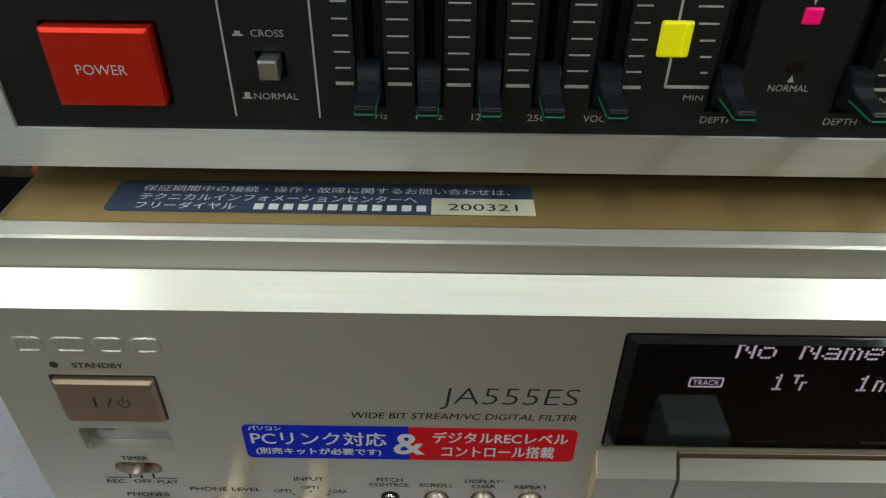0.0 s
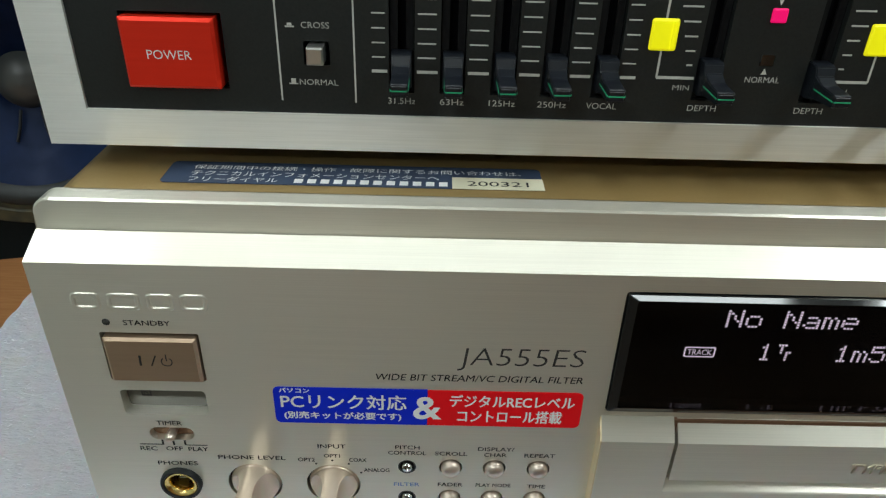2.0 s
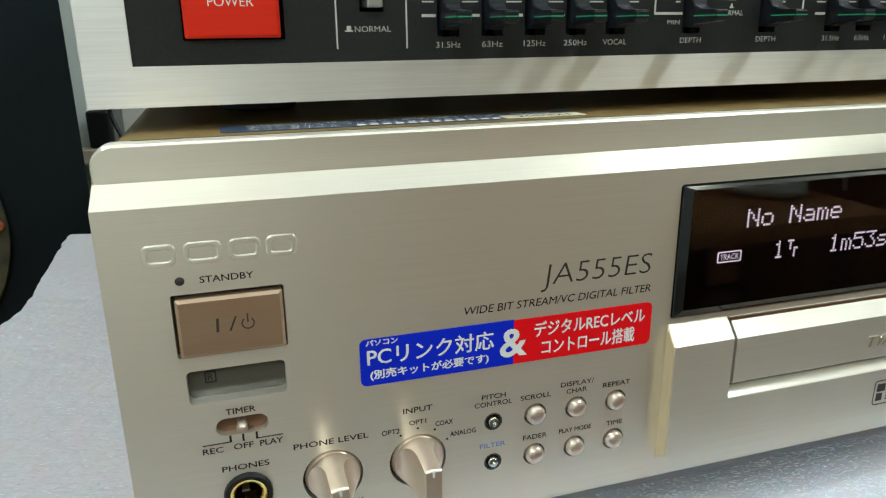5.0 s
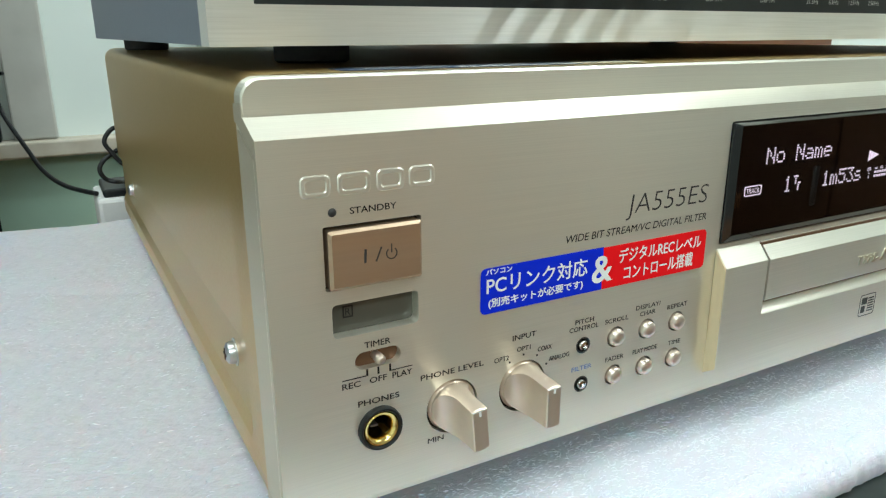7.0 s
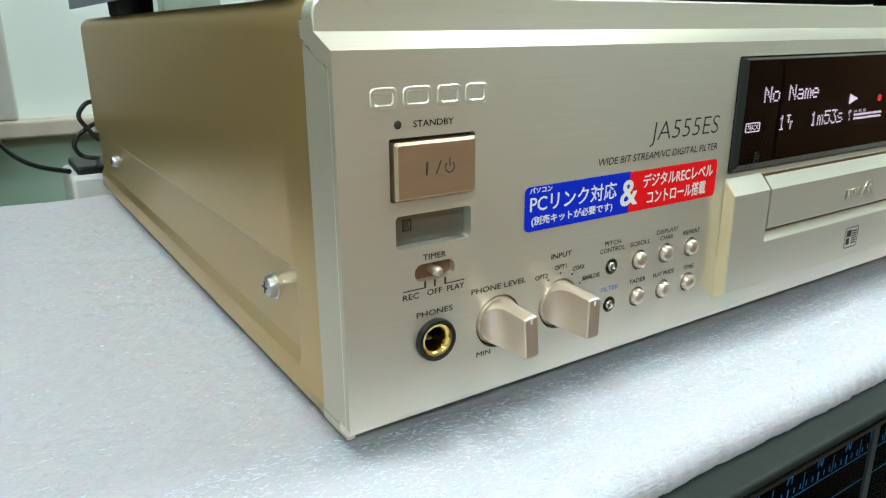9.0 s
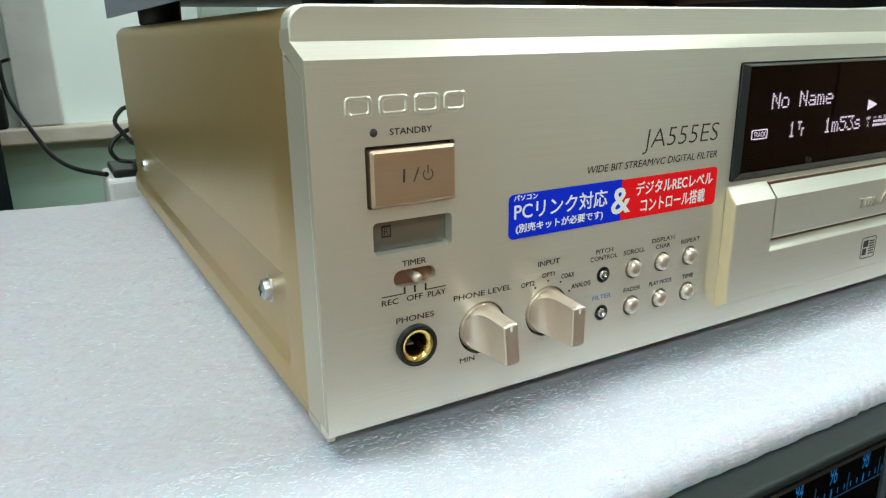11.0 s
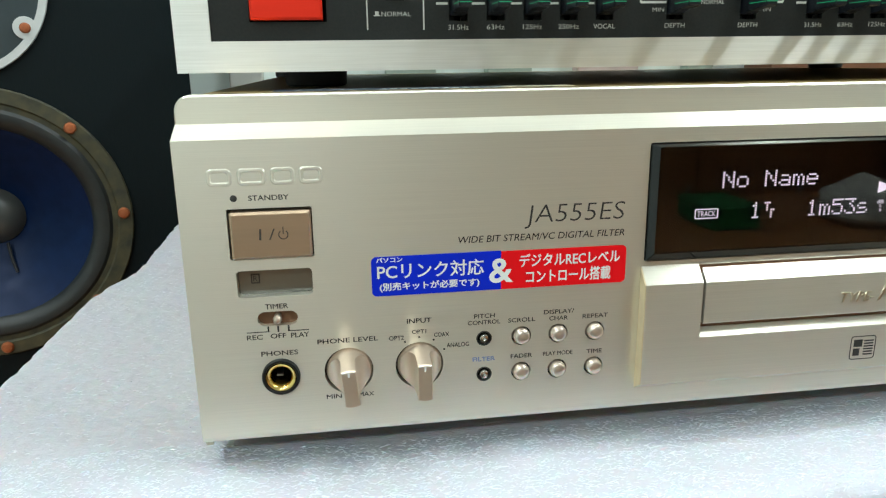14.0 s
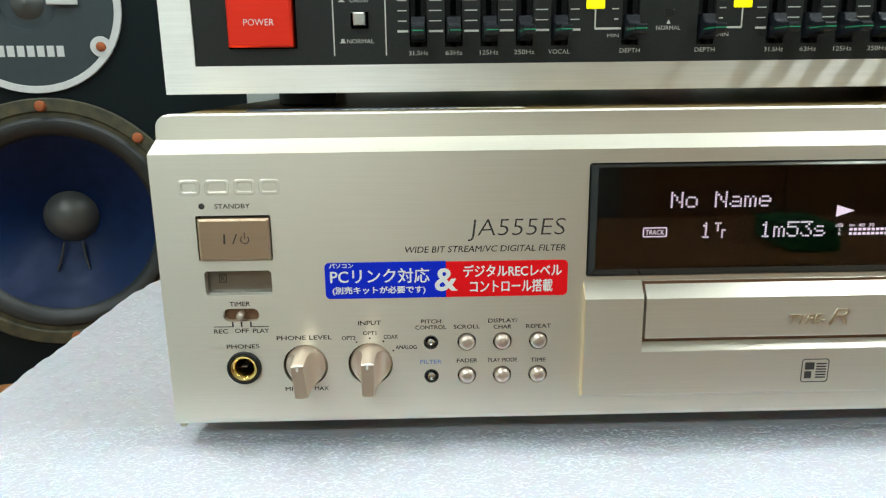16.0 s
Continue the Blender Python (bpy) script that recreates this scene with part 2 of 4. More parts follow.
def box(bm, x0, x1, y0, y1, z0, z1, bevel=0.0, seg=2):
    m = Matrix.Translation(((x0 + x1) / 2, (y0 + y1) / 2, (z0 + z1) / 2)) @ Matrix.Diagonal((abs(x1 - x0), abs(y1 - y0), abs(z1 - z0), 1))
    made = bmesh.ops.create_cube(bm, size=1, matrix=m)["verts"]
    if bevel:
        edges = list({e for v in made for e in v.link_edges})
        bmesh.ops.bevel(bm, geom=edges, offset=bevel, segments=seg, affect="EDGES", profile=0.5)
    return bm


def boxed(*a, **k):
    return box(bmesh.new(), *a, **k)


def rr(x0, x1, z0, z1, r=0.0, n=5, corners=(1, 1, 1, 1)):
    """A rounded rectangle in x and z, anticlockwise from the lower left corner."""
    out = []
    for i, (cx, cz, a0) in enumerate(((x0 + r, z0 + r, 180), (x1 - r, z0 + r, 270), (x1 - r, z1 - r, 0), (x0 + r, z1 - r, 90))):
        if r and corners[i]:
            out += [(cx + r * math.cos(radians(a0 + 90 * k / n)), cz + r * math.sin(radians(a0 + 90 * k / n))) for k in range(n + 1)]
        else:
            out.append(((x0, x1, x1, x0)[i], (z0, z0, z1, z1)[i]))
    return out


def circle(cx, cz, r, n=28):
    return [(cx + r * math.cos(2 * math.pi * k / n), cz + r * math.sin(2 * math.pi * k / n)) for k in range(n)]


def plate(bm, outer, holes=(), y=0.0, depth=2.0, back=False):
    """A plate whose front lies at y and faces -y, with holes that go through it."""
    loops = [list(outer)] + [list(h) for h in holes]
    flat = [p for l in loops for p in l]
    tris = tessellate_polygon([[Vector((px, pz, 0)) for px, pz in l] for l in loops])
    front = [bm.verts.new((px, y, pz)) for px, pz in flat]
    rear = [bm.verts.new((px, y + depth, pz)) for px, pz in flat]
    for a, b, c in tris:
        if len({a, b, c}) == 3:
            bm.faces.new((front[a], front[b], front[c]))
            if back:
                bm.faces.new((rear[c], rear[b], rear[a]))
    i = 0
    for l in loops:
        n = len(l)
        for k in range(n):
            a, b = i + k, i + (k + 1) % n
            bm.faces.new((front[a], front[b], rear[b], rear[a]))
        i += n
    return bm


def cushion(bm, outline, y, depth, edge, lift=None):
    """A raised piece: outline at y + edge, drawn in by edge to a front at y."""
    cx = sum(p[0] for p in outline) / len(outline)
    cz = sum(p[1] for p in outline) / len(outline)
    hx = max(abs(p[0] - cx) for p in outline)
    hz = max(abs(p[1] - cz) for p in outline)
    small = [(cx + (px - cx) * (1 - edge / hx), cz + (pz - cz) * (1 - edge / hz)) for px, pz in outline]
    rings = [[bm.verts.new((px, yy, pz)) for px, pz in ring] for ring, yy in ((small, y), (outline, y + (lift or edge)), (outline, y + depth))]
    bm.faces.new(rings[0])
    n = len(outline)
    for a, b in zip(rings, rings[1:]):
        for k in range(n):
            bm.faces.new((a[k], a[(k + 1) % n], b[(k + 1) % n], b[k]))
    bm.faces.new(rings[-1][::-1])
    return bm


def spin(bm, profile, centre, axis="y", n=36, cap=True):
    """Turns a profile of (radius, distance along the axis) round the axis through centre."""
    rings = []
    for r, d in profile:
        ring = []
        for k in range(n):
            a = 2 * math.pi * k / n
            u, v = r * math.cos(a), r * math.sin(a)
            p = {"y": (u, d, v), "z": (u, v, d), "x": (d, u, v)}[axis]
            ring.append(bm.verts.new((centre[0] + p[0], centre[1] + p[1], centre[2] + p[2])))
        rings.append(ring)
    for a, b in zip(rings, rings[1:]):
        for k in range(n):
            bm.faces.new((a[k], a[(k + 1) % n], b[(k + 1) % n], b[k]))
    if cap:
        bm.faces.new(rings[0])
        bm.faces.new(rings[-1][::-1])
    return bm


def sweep_x(bm, profile, x0, x1):
    """A closed profile in y and z, drawn along x."""
    a = [bm.verts.new((x0, py, pz)) for py, pz in profile]
    b = [bm.verts.new((x1, py, pz)) for py, pz in profile]
    n = len(profile)
    for k in range(n):
        bm.faces.new((a[k], a[(k + 1) % n], b[(k + 1) % n], b[k]))
    bm.faces.new(a)
    bm.faces.new(b[::-1])
    return bm


def tube(bm, points, radius, n=10):
    """A round cable through points, smoothed."""
    pts = [Vector(p) for p in points]
    path = []
    for i in range(len(pts) - 1):
        p0, p1, p2, p3 = pts[max(i - 1, 0)], pts[i], pts[i + 1], pts[min(i + 2, len(pts) - 1)]
        for s in range(8):
            t = s / 8
            path.append(0.5 * ((2 * p1) + (p2 - p0) * t + (2 * p0 - 5 * p1 + 4 * p2 - p3) * t * t + (3 * p1 - p0 - 3 * p2 + p3) * t ** 3))
    path.append(pts[-1])
    rings = []
    for i, p in enumerate(path):
        d = (path[min(i + 1, len(path) - 1)] - path[max(i - 1, 0)]).normalized()
        u = d.cross(Vector((0.3, 0.9, 0.31))).normalized()
        v = d.cross(u)
        rings.append([bm.verts.new(p + radius * (math.cos(2 * math.pi * k / n) * u + math.sin(2 * math.pi * k / n) * v)) for k in range(n)])
    for a, b in zip(rings, rings[1:]):
        for k in range(n):
            bm.faces.new((a[k], a[(k + 1) % n], b[(k + 1) % n], b[k]))
    bm.faces.new(rings[0])
    bm.faces.new(rings[-1][::-1])
    return bm


def lettering(name, text, span, mat, parent, y=-0.05, flat="y", slant=0.0, bold=0.0, label="", relief=0.0, stroke=0.0):
    """Words in the built-in font that fill span (x0, x1, low, high), upright at y or lying at z."""
    cu = bpy.data.curves.new(name, "FONT")
    cu.body, cu.shear, cu.offset, cu.resolution_u, cu.extrude = text, slant, bold, 3, relief
    ob = bpy.data.objects.new(name, cu)
    me = bpy.data.meshes.new_from_object(ob)
    bpy.data.objects.remove(ob)
    bpy.data.curves.remove(cu)
    n = len(me.vertices)
    co = np.empty(n * 3)
    me.vertices.foreach_get("co", co)
    co = co.reshape(n, 3)
    lo, hi = co.min(0), co.max(0)
    x0, x1, z0, z1 = span
    u = x0 + (co[:, 0] - lo[0]) / (hi[0] - lo[0]) * (x1 - x0)
    v = z0 + (co[:, 1] - lo[1]) / (hi[1] - lo[1]) * (z1 - z0)
    out = np.stack((u, y - co[:, 2] * (relief and 0.3 / relief), v) if flat == "y" else (u, v, np.full(n, y)), 1) * MM
    me.vertices.foreach_set("co", out.ravel())
    if stroke:
        bm = bmesh.new()
        for k, (du, dv) in enumerate(((0, 0), (stroke, 0), (-stroke, 0), (0, stroke * 0.7), (0, -stroke * 0.7))):
            first_new = len(bm.verts)
            bm.from_mesh(me)
            bm.verts.ensure_lookup_table()
            lift = -0.004 * k
            move = Vector((du, lift, dv) if flat == "y" else (du, dv, -lift)) * MM
            for v in bm.verts[first_new:]:
                v.co += move
        bm.to_mesh(me)
        bm.free()
    me.update()
    me.materials.clear()
    me.materials.append(mat)
    me.name = name
    return part(name, me, mat, parent, label)


def centred(name, text, cx, cz, width, high, mat, parent, **k):
    return lettering(name, text, (cx - width / 2, cx + width / 2, cz - high / 2, cz + high / 2), mat, parent, **k)


def bars(spans, y, flat="y", thick=0.05):
    """Flat printed bars: (x0, x1, low, high)."""
    bm = bmesh.new()
    for x0, x1, z0, z1 in spans:
        if flat == "y":
            box(bm, x0, x1, y, y + thick, z0, z1)
        else:
            box(bm, x0, x1, z0, z1, y - thick, y)
    return bm


# ---------------------------------------------------------------- the room
WALL = 620
# Floor, ceiling and three walls are unseen, coloured to steer bounce and reflections.
setting("floor", boxed(-1600, 2400, -2600, WALL, -960, -900), floor_brown, "unseen dark brown floor, added to tint reflections", "floor")
setting("ceiling", boxed(-1600, 2400, -2600, WALL + 100, 1400, 1450), ceiling_white, "unseen plain white ceiling, added to bounce light", "ceiling")
setting("wall_north", boxed(-1600, 2400, WALL, WALL + 100, 28, 1400), wall_pale, "pale mint painted upper wall", "wall")
setting("wall_north_lower", boxed(-1600, 2400, WALL - 6, WALL + 100, -900, 13), wall_green, "sage green painted lower wall", "wall")
setting("wall_west", boxed(-1700, -1600, -2600, WALL + 100, -900, 1400), wall_pale, "unseen pale side wall that closes the room", "wall")
setting("wall_east", boxed(2400, 2500, -2600, WALL + 100, -900, 1400), wall_pale, "unseen pale mint side wall, added to brighten reflections", "wall")
setting("wall_south", boxed(-1600, 2400, -2700, -2600, -900, 1400), wall_dim, "unseen grey-brown end wall, added to tone reflections", "wall")
setting("trim", boxed(-1600, 2400, WALL - 24, WALL + 60, 13, 28, bevel=2), ledge_beige, "grubby beige ledge along the wall", "ledge")
setting("pillar", boxed(-67, -31, WALL - 14, WALL, 28.5, 1400, bevel=2), pillar_grey, "grey painted pillar on the wall ledge", "pillar")
bench = thing("bench", (200, 200, -900), "orange wood veneered bench under the stack", "bench")
part("benchtop", boxed(-700, 1100, -70, 590, -180, -150, bevel=2), wood_orange, bench)
for bx in (-670, 1070):
    for by in (-40, 560):
        part("leg", boxed(bx - 25, bx + 25, by - 25, by + 25, -900, -180, bevel=3), wood_brown, bench)

# Housings for the unseen lamps, the added fill lights included.
for lx, ly, lz, turn, watts in LAMPS:
    fx = thing("unseen_ceiling_light", (lx * 1000, ly * 1000, 1400), "white fluorescent ceiling light out of view, lit diffuser, placed to light the stack", "ceiling light", "ceiling lights")
    hx, hy = (75, 640) if turn == 0 else (640, 75)
    cx, cy = lx * 1000, ly * 1000
    part("housing", boxed(cx - hx, cx + hx, cy - hy, cy + hy, 1362, 1400, bevel=4), white_plastic, fx)
    part("diffuser", boxed(cx - hx + 15, cx + hx - 15, cy - hy + 15, cy + hy - 15, 1345, 1361.5, bevel=5), tube_glow, fx)

# ---------------------------------------------------------------- lower unit: a receiver that carries the foam
tuner = thing("stereo_receiver", (200, 150, -150), "black stereo receiver with a blue lit dial under the foam", "receiver")
part("cabinet", boxed(-78, 520, -11, 385, -142, -15.5, bevel=1.5), black_satin, tuner)
part("top_rail", boxed(-80, 522, -43.5, -10.5, -18.6, -15.3, bevel=1.2, seg=4), rail_black, tuner)
part("bottom_rail", boxed(-80, 522, -43.5, -10.5, -142, -96, bevel=2.5), rail_black, tuner)
part("trim_strip", boxed(-79, 521, -43.9, -42.6, -20.0, -18.7), black_gloss, tuner, "glossy black trim line")
part("dial_backing", boxed(-80, 522, -13.0, -11.2, -96, -18.7), cavity_black, tuner)
part("dial_cheek", boxed(-80, -70, -43.4, -13.2, -96, -18.7), black_satin, tuner)
part("dial_shelf", boxed(-70, 512, -41, -13.2, -99, -94), cavity_black, tuner)
dial = part("dial_glass", boxed(-70, 512, -42.5, -41.5, -95.8, -20.2), dial_pane, tuner, "clear dial glass")
for i, num in enumerate(("88", "90", "92", "94", "96", "98", "100", "102", "104")):
    nx = 194.5 + 21 * (i - 4)
    wide = 4.6 if len(num) == 2 else 6.6
    centred("dial_number", num, nx, -59.5, wide, 8.6, dial_blue, tuner, y=-13.6)
    part("dial_tick", bars([(nx - 0.4, nx + 0.4, -70, -66)] + [(nx + s - 0.25, nx + s + 0.25, -69, -66.5) for s in (-8.4, -4.2, 4.2, 8.4)], -13.6), dial_blue, tuner)
    part("dial_tick", bars([(nx + 10.2, nx + 10.8, -70, -62)], -13.6), dial_ghost, tuner)
part("dial_line", bars([(88, 470, -71.2, -70.6), (88, 470, -84.4, -83.8)], -13.6), dial_ghost, tuner)
# Pale upright bar between the glass and the backing.
part("dial_bar", boxed(196, 200, -30, -29, -90, -26), bar_grey, tuner, "lilac grey upright bar behind the dial glass")
for fx_ in (-40, 480):
    for fy_ in (10, 340):
        part("foot", spin(bmesh.new(), [(16, -150), (18, -148), (18, -142)], (fx_, fy_, 0), "z", 20), black_rubber, tuner)

tuner.location.y -= 0.0055

# ---------------------------------------------------------------- foam sheet


def foam_place(u, v):
    step = min(1.0, max(0.0, (v - 0.54) / 0.13))
    left = -96 + 11.0 * step * step * (3 - 2 * step) - 4.0 * max(0.0, v - 0.67) / 0.33 + 1.6 * noise.noise((v * 40, 3.1, 0))
    front = -37.5 - 2.5 * u + 0.55 * noise.noise((u * 190, 7.7, 1)) + 0.8 * noise.noise((u * 30, 7.7, 1))
    x = left + (560 - left) * u
    return x, front + (377 + 23 * max(0.0, 1 - u / 0.16) - front) * v, left, front


def foam_height(x, y, left, front):
    edge = min((x - left) / 4.0, (y - front) / 8.0)
    drop = (2.0 if (x - left) < (y - front) / 2 else 4.4) * max(0.0, 1 - edge) ** 2
    z = -drop + 0.35 * noise.noise((x * 0.12, y * 0.12, 0)) + 0.26 * noise.noise((x * 0.28, y * 0.42, 5)) + 0.10 * noise.noise((x * 0.55, y * 0.9, 2)) + 0.8 * noise.noise((x * 0.014, y * 0.014, 9)) - 4.4
    corner = max(0.0, 1 - math.hypot(x + 6, y - 4) / 60.0)
    near = max(0.0, 1 - abs(x - 2) / 45.0) if y > 0 else 0.0
    z += max(3.2 * corner, 2.6 * near * near * min(1.0, y / 30.0))
    # two shallow creases across the sheet beside the deck
    if x < 20:
        for start, deep in ((264, 1.1), (192, 0.8)):
            off = y + 0.62 * (x + 70) - start + 3 * noise.noise((x * 0.03, start, 0))
            z -= deep * math.exp(-(off / 7.0) ** 2)
    return z


def foam_fibres():
    """Short glossy fibres on the sheet, bent, at all angles, paler to draw glints."""
    rng = random.Random(11)
    bm = bmesh.new()
    made = 0
    while made < 17000:
        u, v = rng.random(), rng.random()
        if rng.random() < 0.45:
            v *= 0.13
            u *= 0.75
        x, y, left, front = foam_place(u, v)
        if (x > 6 and y > 12) or y > 300:
            continue
        made += 1
        turn = rng.gauss(0.2, 0.42)
        bend, length, wide = rng.gauss(0, 0.22), rng.uniform(0.7, 2.0) * rng.uniform(0.7, 1.3), rng.uniform(0.06, 0.16)
        last = None
        px, py = x, y
        for k in range(4):
            if px < left + 0.2 or py < front + 0.2:
                break
            tall = (0.02, 0.17, 0.15, 0.02)[k]
            w = wide * (0.5, 1, 1, 0.4)[k]
            z = foam_height(px, py, left, front)
            nx_, ny_ = -math.sin(turn), math.cos(turn)
            ring = [bm.verts.new((px - nx_ * w, py - ny_ * w, z - 0.03)), bm.verts.new((px, py, z + tall)), bm.verts.new((px + nx_ * w, py + ny_ * w, z - 0.03))]
            if last:
                bm.faces.new((last[0], ring[0], ring[1], last[1]))
                bm.faces.new((last[1], ring[1], ring[2], last[2]))
            last = ring
            turn += bend
            px, py = px + math.cos(turn) * length / 3, py + math.sin(turn) * length / 3
    bmesh.ops.delete(bm, geom=[q for q in bm.verts if not q.link_faces], context="VERTS")
    return bm


def foam_sheet():
    bm = bmesh.new()
    nx, ny = 560, 300
    grid = {}
    for side in (0, 1):
        for i in range(nx + 1):
            for j in range(ny + 1):
                u, v = i / nx, j / ny
                x, y, left, front = foam_place(u, v)
                if side == 0:
                    z = foam_height(x, y, left, front)
                else:
                    z = -15.2
                grid[side, i, j] = bm.verts.new((x, y, z))
    for i in range(nx):
        for j in range(ny):
            bm.faces.new((grid[0, i, j], grid[0, i + 1, j], grid[0, i + 1, j + 1], grid[0, i, j + 1]))
    rim = [(i, 0) for i in range(nx)] + [(nx, j) for j in range(ny)] + [(i, ny) for i in range(nx, 0, -1)] + [(0, j) for j in range(ny, 0, -1)]
    mids = []
    for i, j in rim:
        a, b = grid[0, i, j].co, grid[1, i, j].co
        m = a.lerp(b, 0.5)
        out = Vector(((-1 if i == 0 else 1 if i == nx else 0), (-1 if j == 0 else 1 if j == ny else 0), 0))
        mids.append(bm.verts.new(m + out * (0.9 + 0.5 * noise.noise((m.x * 0.3, m.y * 0.3, 2)))))
    for k in range(len(rim)):
        a, b = rim[k], rim[(k + 1) % len(rim)]
        ma, mb = mids[k], mids[(k + 1) % len(rim)]
        bm.faces.new((grid[0, a[0], a[1]], grid[0, b[0], b[1]], mb, ma))
        bm.faces.new((ma, mb, grid[1, b[0], b[1]], grid[1, a[0], a[1]]))
    used = {grid[1, i, j] for i, j in rim}
    bmesh.ops.delete(bm, geom=[v for key, v in grid.items() if key[0] == 1 and v not in used], context="VERTS")
    for f in bm.faces:
        f.smooth = True
    return bm


sheet = part("foam_sheet", foam_sheet(), foam)
tagged(sheet, "thick white fibrous packing foam sheet on the receiver", "foam sheet")
nap = part("fibre_nap", foam_fibres(), foam_glint_fibre, sheet, smooth=True)
tagged(nap, kind="stuff")

# ---------------------------------------------------------------- champagne disc deck
W = 434.0
MID = W / 2
deck = thing("minidisc_deck", (MID, 180, 0), "champagne gold brushed aluminium disc deck on white foam", "disc deck")

BTN = (14.2, 36.4, 66.2, 79.6)
face_holes = [
    rr(13.2, 37.3, 65.4, 80.4, 0.5, 2),
    rr(14.4, 36.3, 53.6, 61.9, 1.2, 4),
    rr(19.4, 31.3, 44.4, 48.9, 2.2, 6),
    circle(25.1, 28.0, 5.6, 28),
    circle(45.7, 28.1, 7.55, 36), circle(67.7, 28.3, 7.55, 36),
    circle(88.4, 35.7, 2.5, 20), circle(88.4, 23.5, 2.5, 20),
    *[circle(bx, bz, 3.2, 24) for bx in (100.5, 112.6, 124.8) for bz in (35.7, 23.5)],
    rr(140.2, W - 140.2, 57.9, 95.6, 0.8, 2),
]


def front_panel():
    bm = bmesh.new()
    plate(bm, rr(0, W, 9.0, 100.0), face_holes, 0.0, 2.4)
    # bottom lip, bevel below the top strip, top strip with rounded corners and a small bright arris
    sweep_x(bm, [(0.0, 9.0), (0.5, 7.6), (1.8, 6.8), (6.0, 6.8), (6.0, 9.0)], 0, W)
    sweep_x(bm, [(0.0, 100.1), (8.6, 104.0), (8.8, 99.6), (2.4, 98.0)], 0, W)
    outer = rr(0, W, 101.0, 112.15, 4.6, 8, (0, 0, 1, 1))
    inner = rr(0.35, W - 0.35, 101.0, 111.6, 4.3, 8, (0, 0, 1, 1))
    a = [bm.verts.new((px, 8.9, pz)) for px, pz in inner]
    b = [bm.verts.new((px, 9.4, pz)) for px, pz in outer]
    c = [bm.verts.new((px, 14.6, pz)) for px, pz in outer]
    bm.faces.new(a)
    n = len(a)
    for s, t in ((a, b), (b, c)):
        for k in range(n):
            bm.faces.new((s[k], s[(k + 1) % n], t[(k + 1) % n], t[k]))
    return bm


panel = part("front_panel", front_panel(), champagne, deck, "brushed champagne aluminium")


def end_cap(x0, x1):
    bm = bmesh.new()
    prof = [(2.5, 8.0), (16.2, 8.0), (16.2, 101.9), (14.4, 101.5), (2.5, 95.5)]
    sweep_x(bm, prof, x0, x1)
    bmesh.ops.bevel(bm, geom=bm.edges[:], offset=0.35, segments=2, affect="EDGES")
    return bm


part("end_cap", end_cap(0.25, 6), end_plastic, deck, "champagne plastic end cap")
part("end_cap", end_cap(W - 6, W - 0.25), end_plastic, deck, "champagne plastic end cap")
# the panel's return above the cheek, and a dark strip for the shaded gap
edge_bm = sweep_x(bmesh.new(), [(0.1, 9.0), (1.9, 9.0), (1.9, 96.3), (14.2, 102.2), (16.2, 102.6), (16.2, 106.4), (9.3, 107.0), (9.0, 104.1), (0.1, 100.0)], -0.05, 1.3)
part("panel_return", edge_bm, end_plastic, deck, "dull side of the panel")
seam_bm = sweep_x(bmesh.new(), [(1.7, 9.0), (2.8, 9.0), (2.8, 95.4), (14.5, 101.3), (16.2, 101.6), (16.2, 102.8), (14.1, 102.4), (1.7, 96.5)], 0.75, 1.1)
part("seam_shade_strip", seam_bm, shaded_recess, deck, "dark strip for the shade in the gap behind the panel")
part("end_foot", boxed(0.3, 2.6, 2.4, 17, 5.2, 7.9, bevel=0.4), end_plastic, deck)


def cover():
    """A folded steel cover with a long pressed recess low on each side."""
    bm = bmesh.new()

    def section(k):
        pts = []
        for low, high, depth in ((4.6, 4.6, 0.0), (8.0, 8.0, 0.0), (12.4, 12.4, 0.0), (13.0, 13.0, 0.08 * k), (16.2, 16.2, 0.92 * k), (16.8, 16.8, k), (39.4, 39.4, k), (39.9, 39.9, 0.92 * k), (42.1, 42.1, 0.08 * k), (42.6, 42.6, 0.0), (105.0, 105.0, 0.0)):
            pts.append((1.4 + depth, low))
        for s in range(1, 7):
            a = radians(180 - 15 * s)
            pts.append((8.4 + 7.0 * math.cos(a), 105.3 + 7.0 * math.sin(a)))
        return pts + [(W - px, pz) for px, pz in pts[::-1]]

    rows = [(16.2, 0.0), (33.0, 0.0), (33.6, 0.14), (36.0, 1.66), (36.6, 1.8), (376.0, 1.8), (382.0, 1.8)]
    rings = [[bm.verts.new((px, y, pz)) for px, pz in section(k)] for y, k in rows]
    for a, b in zip(rings, rings[1:]):
        for i in range(len(a) - 1):
            bm.faces.new((a[i], a[i + 1], b[i + 1], b[i]))
    front = [bm.verts.new((px, 14.3, pz)) for px, pz in section(0.0)[10:-10]]
    ring = rings[0][10:-10]
    for i in range(len(front) - 1):
        bm.faces.new((front[i], front[i + 1], ring[i + 1], ring[i]))
    bm.faces.new(rings[-1])
    bm.faces.new((rings[0][0], rings[0][-1], rings[-1][-1], rings[-1][0]))
    return bm


part("cover", cover(), gold_cover, deck, "matt gold painted steel cover", smooth=True, crease=17)


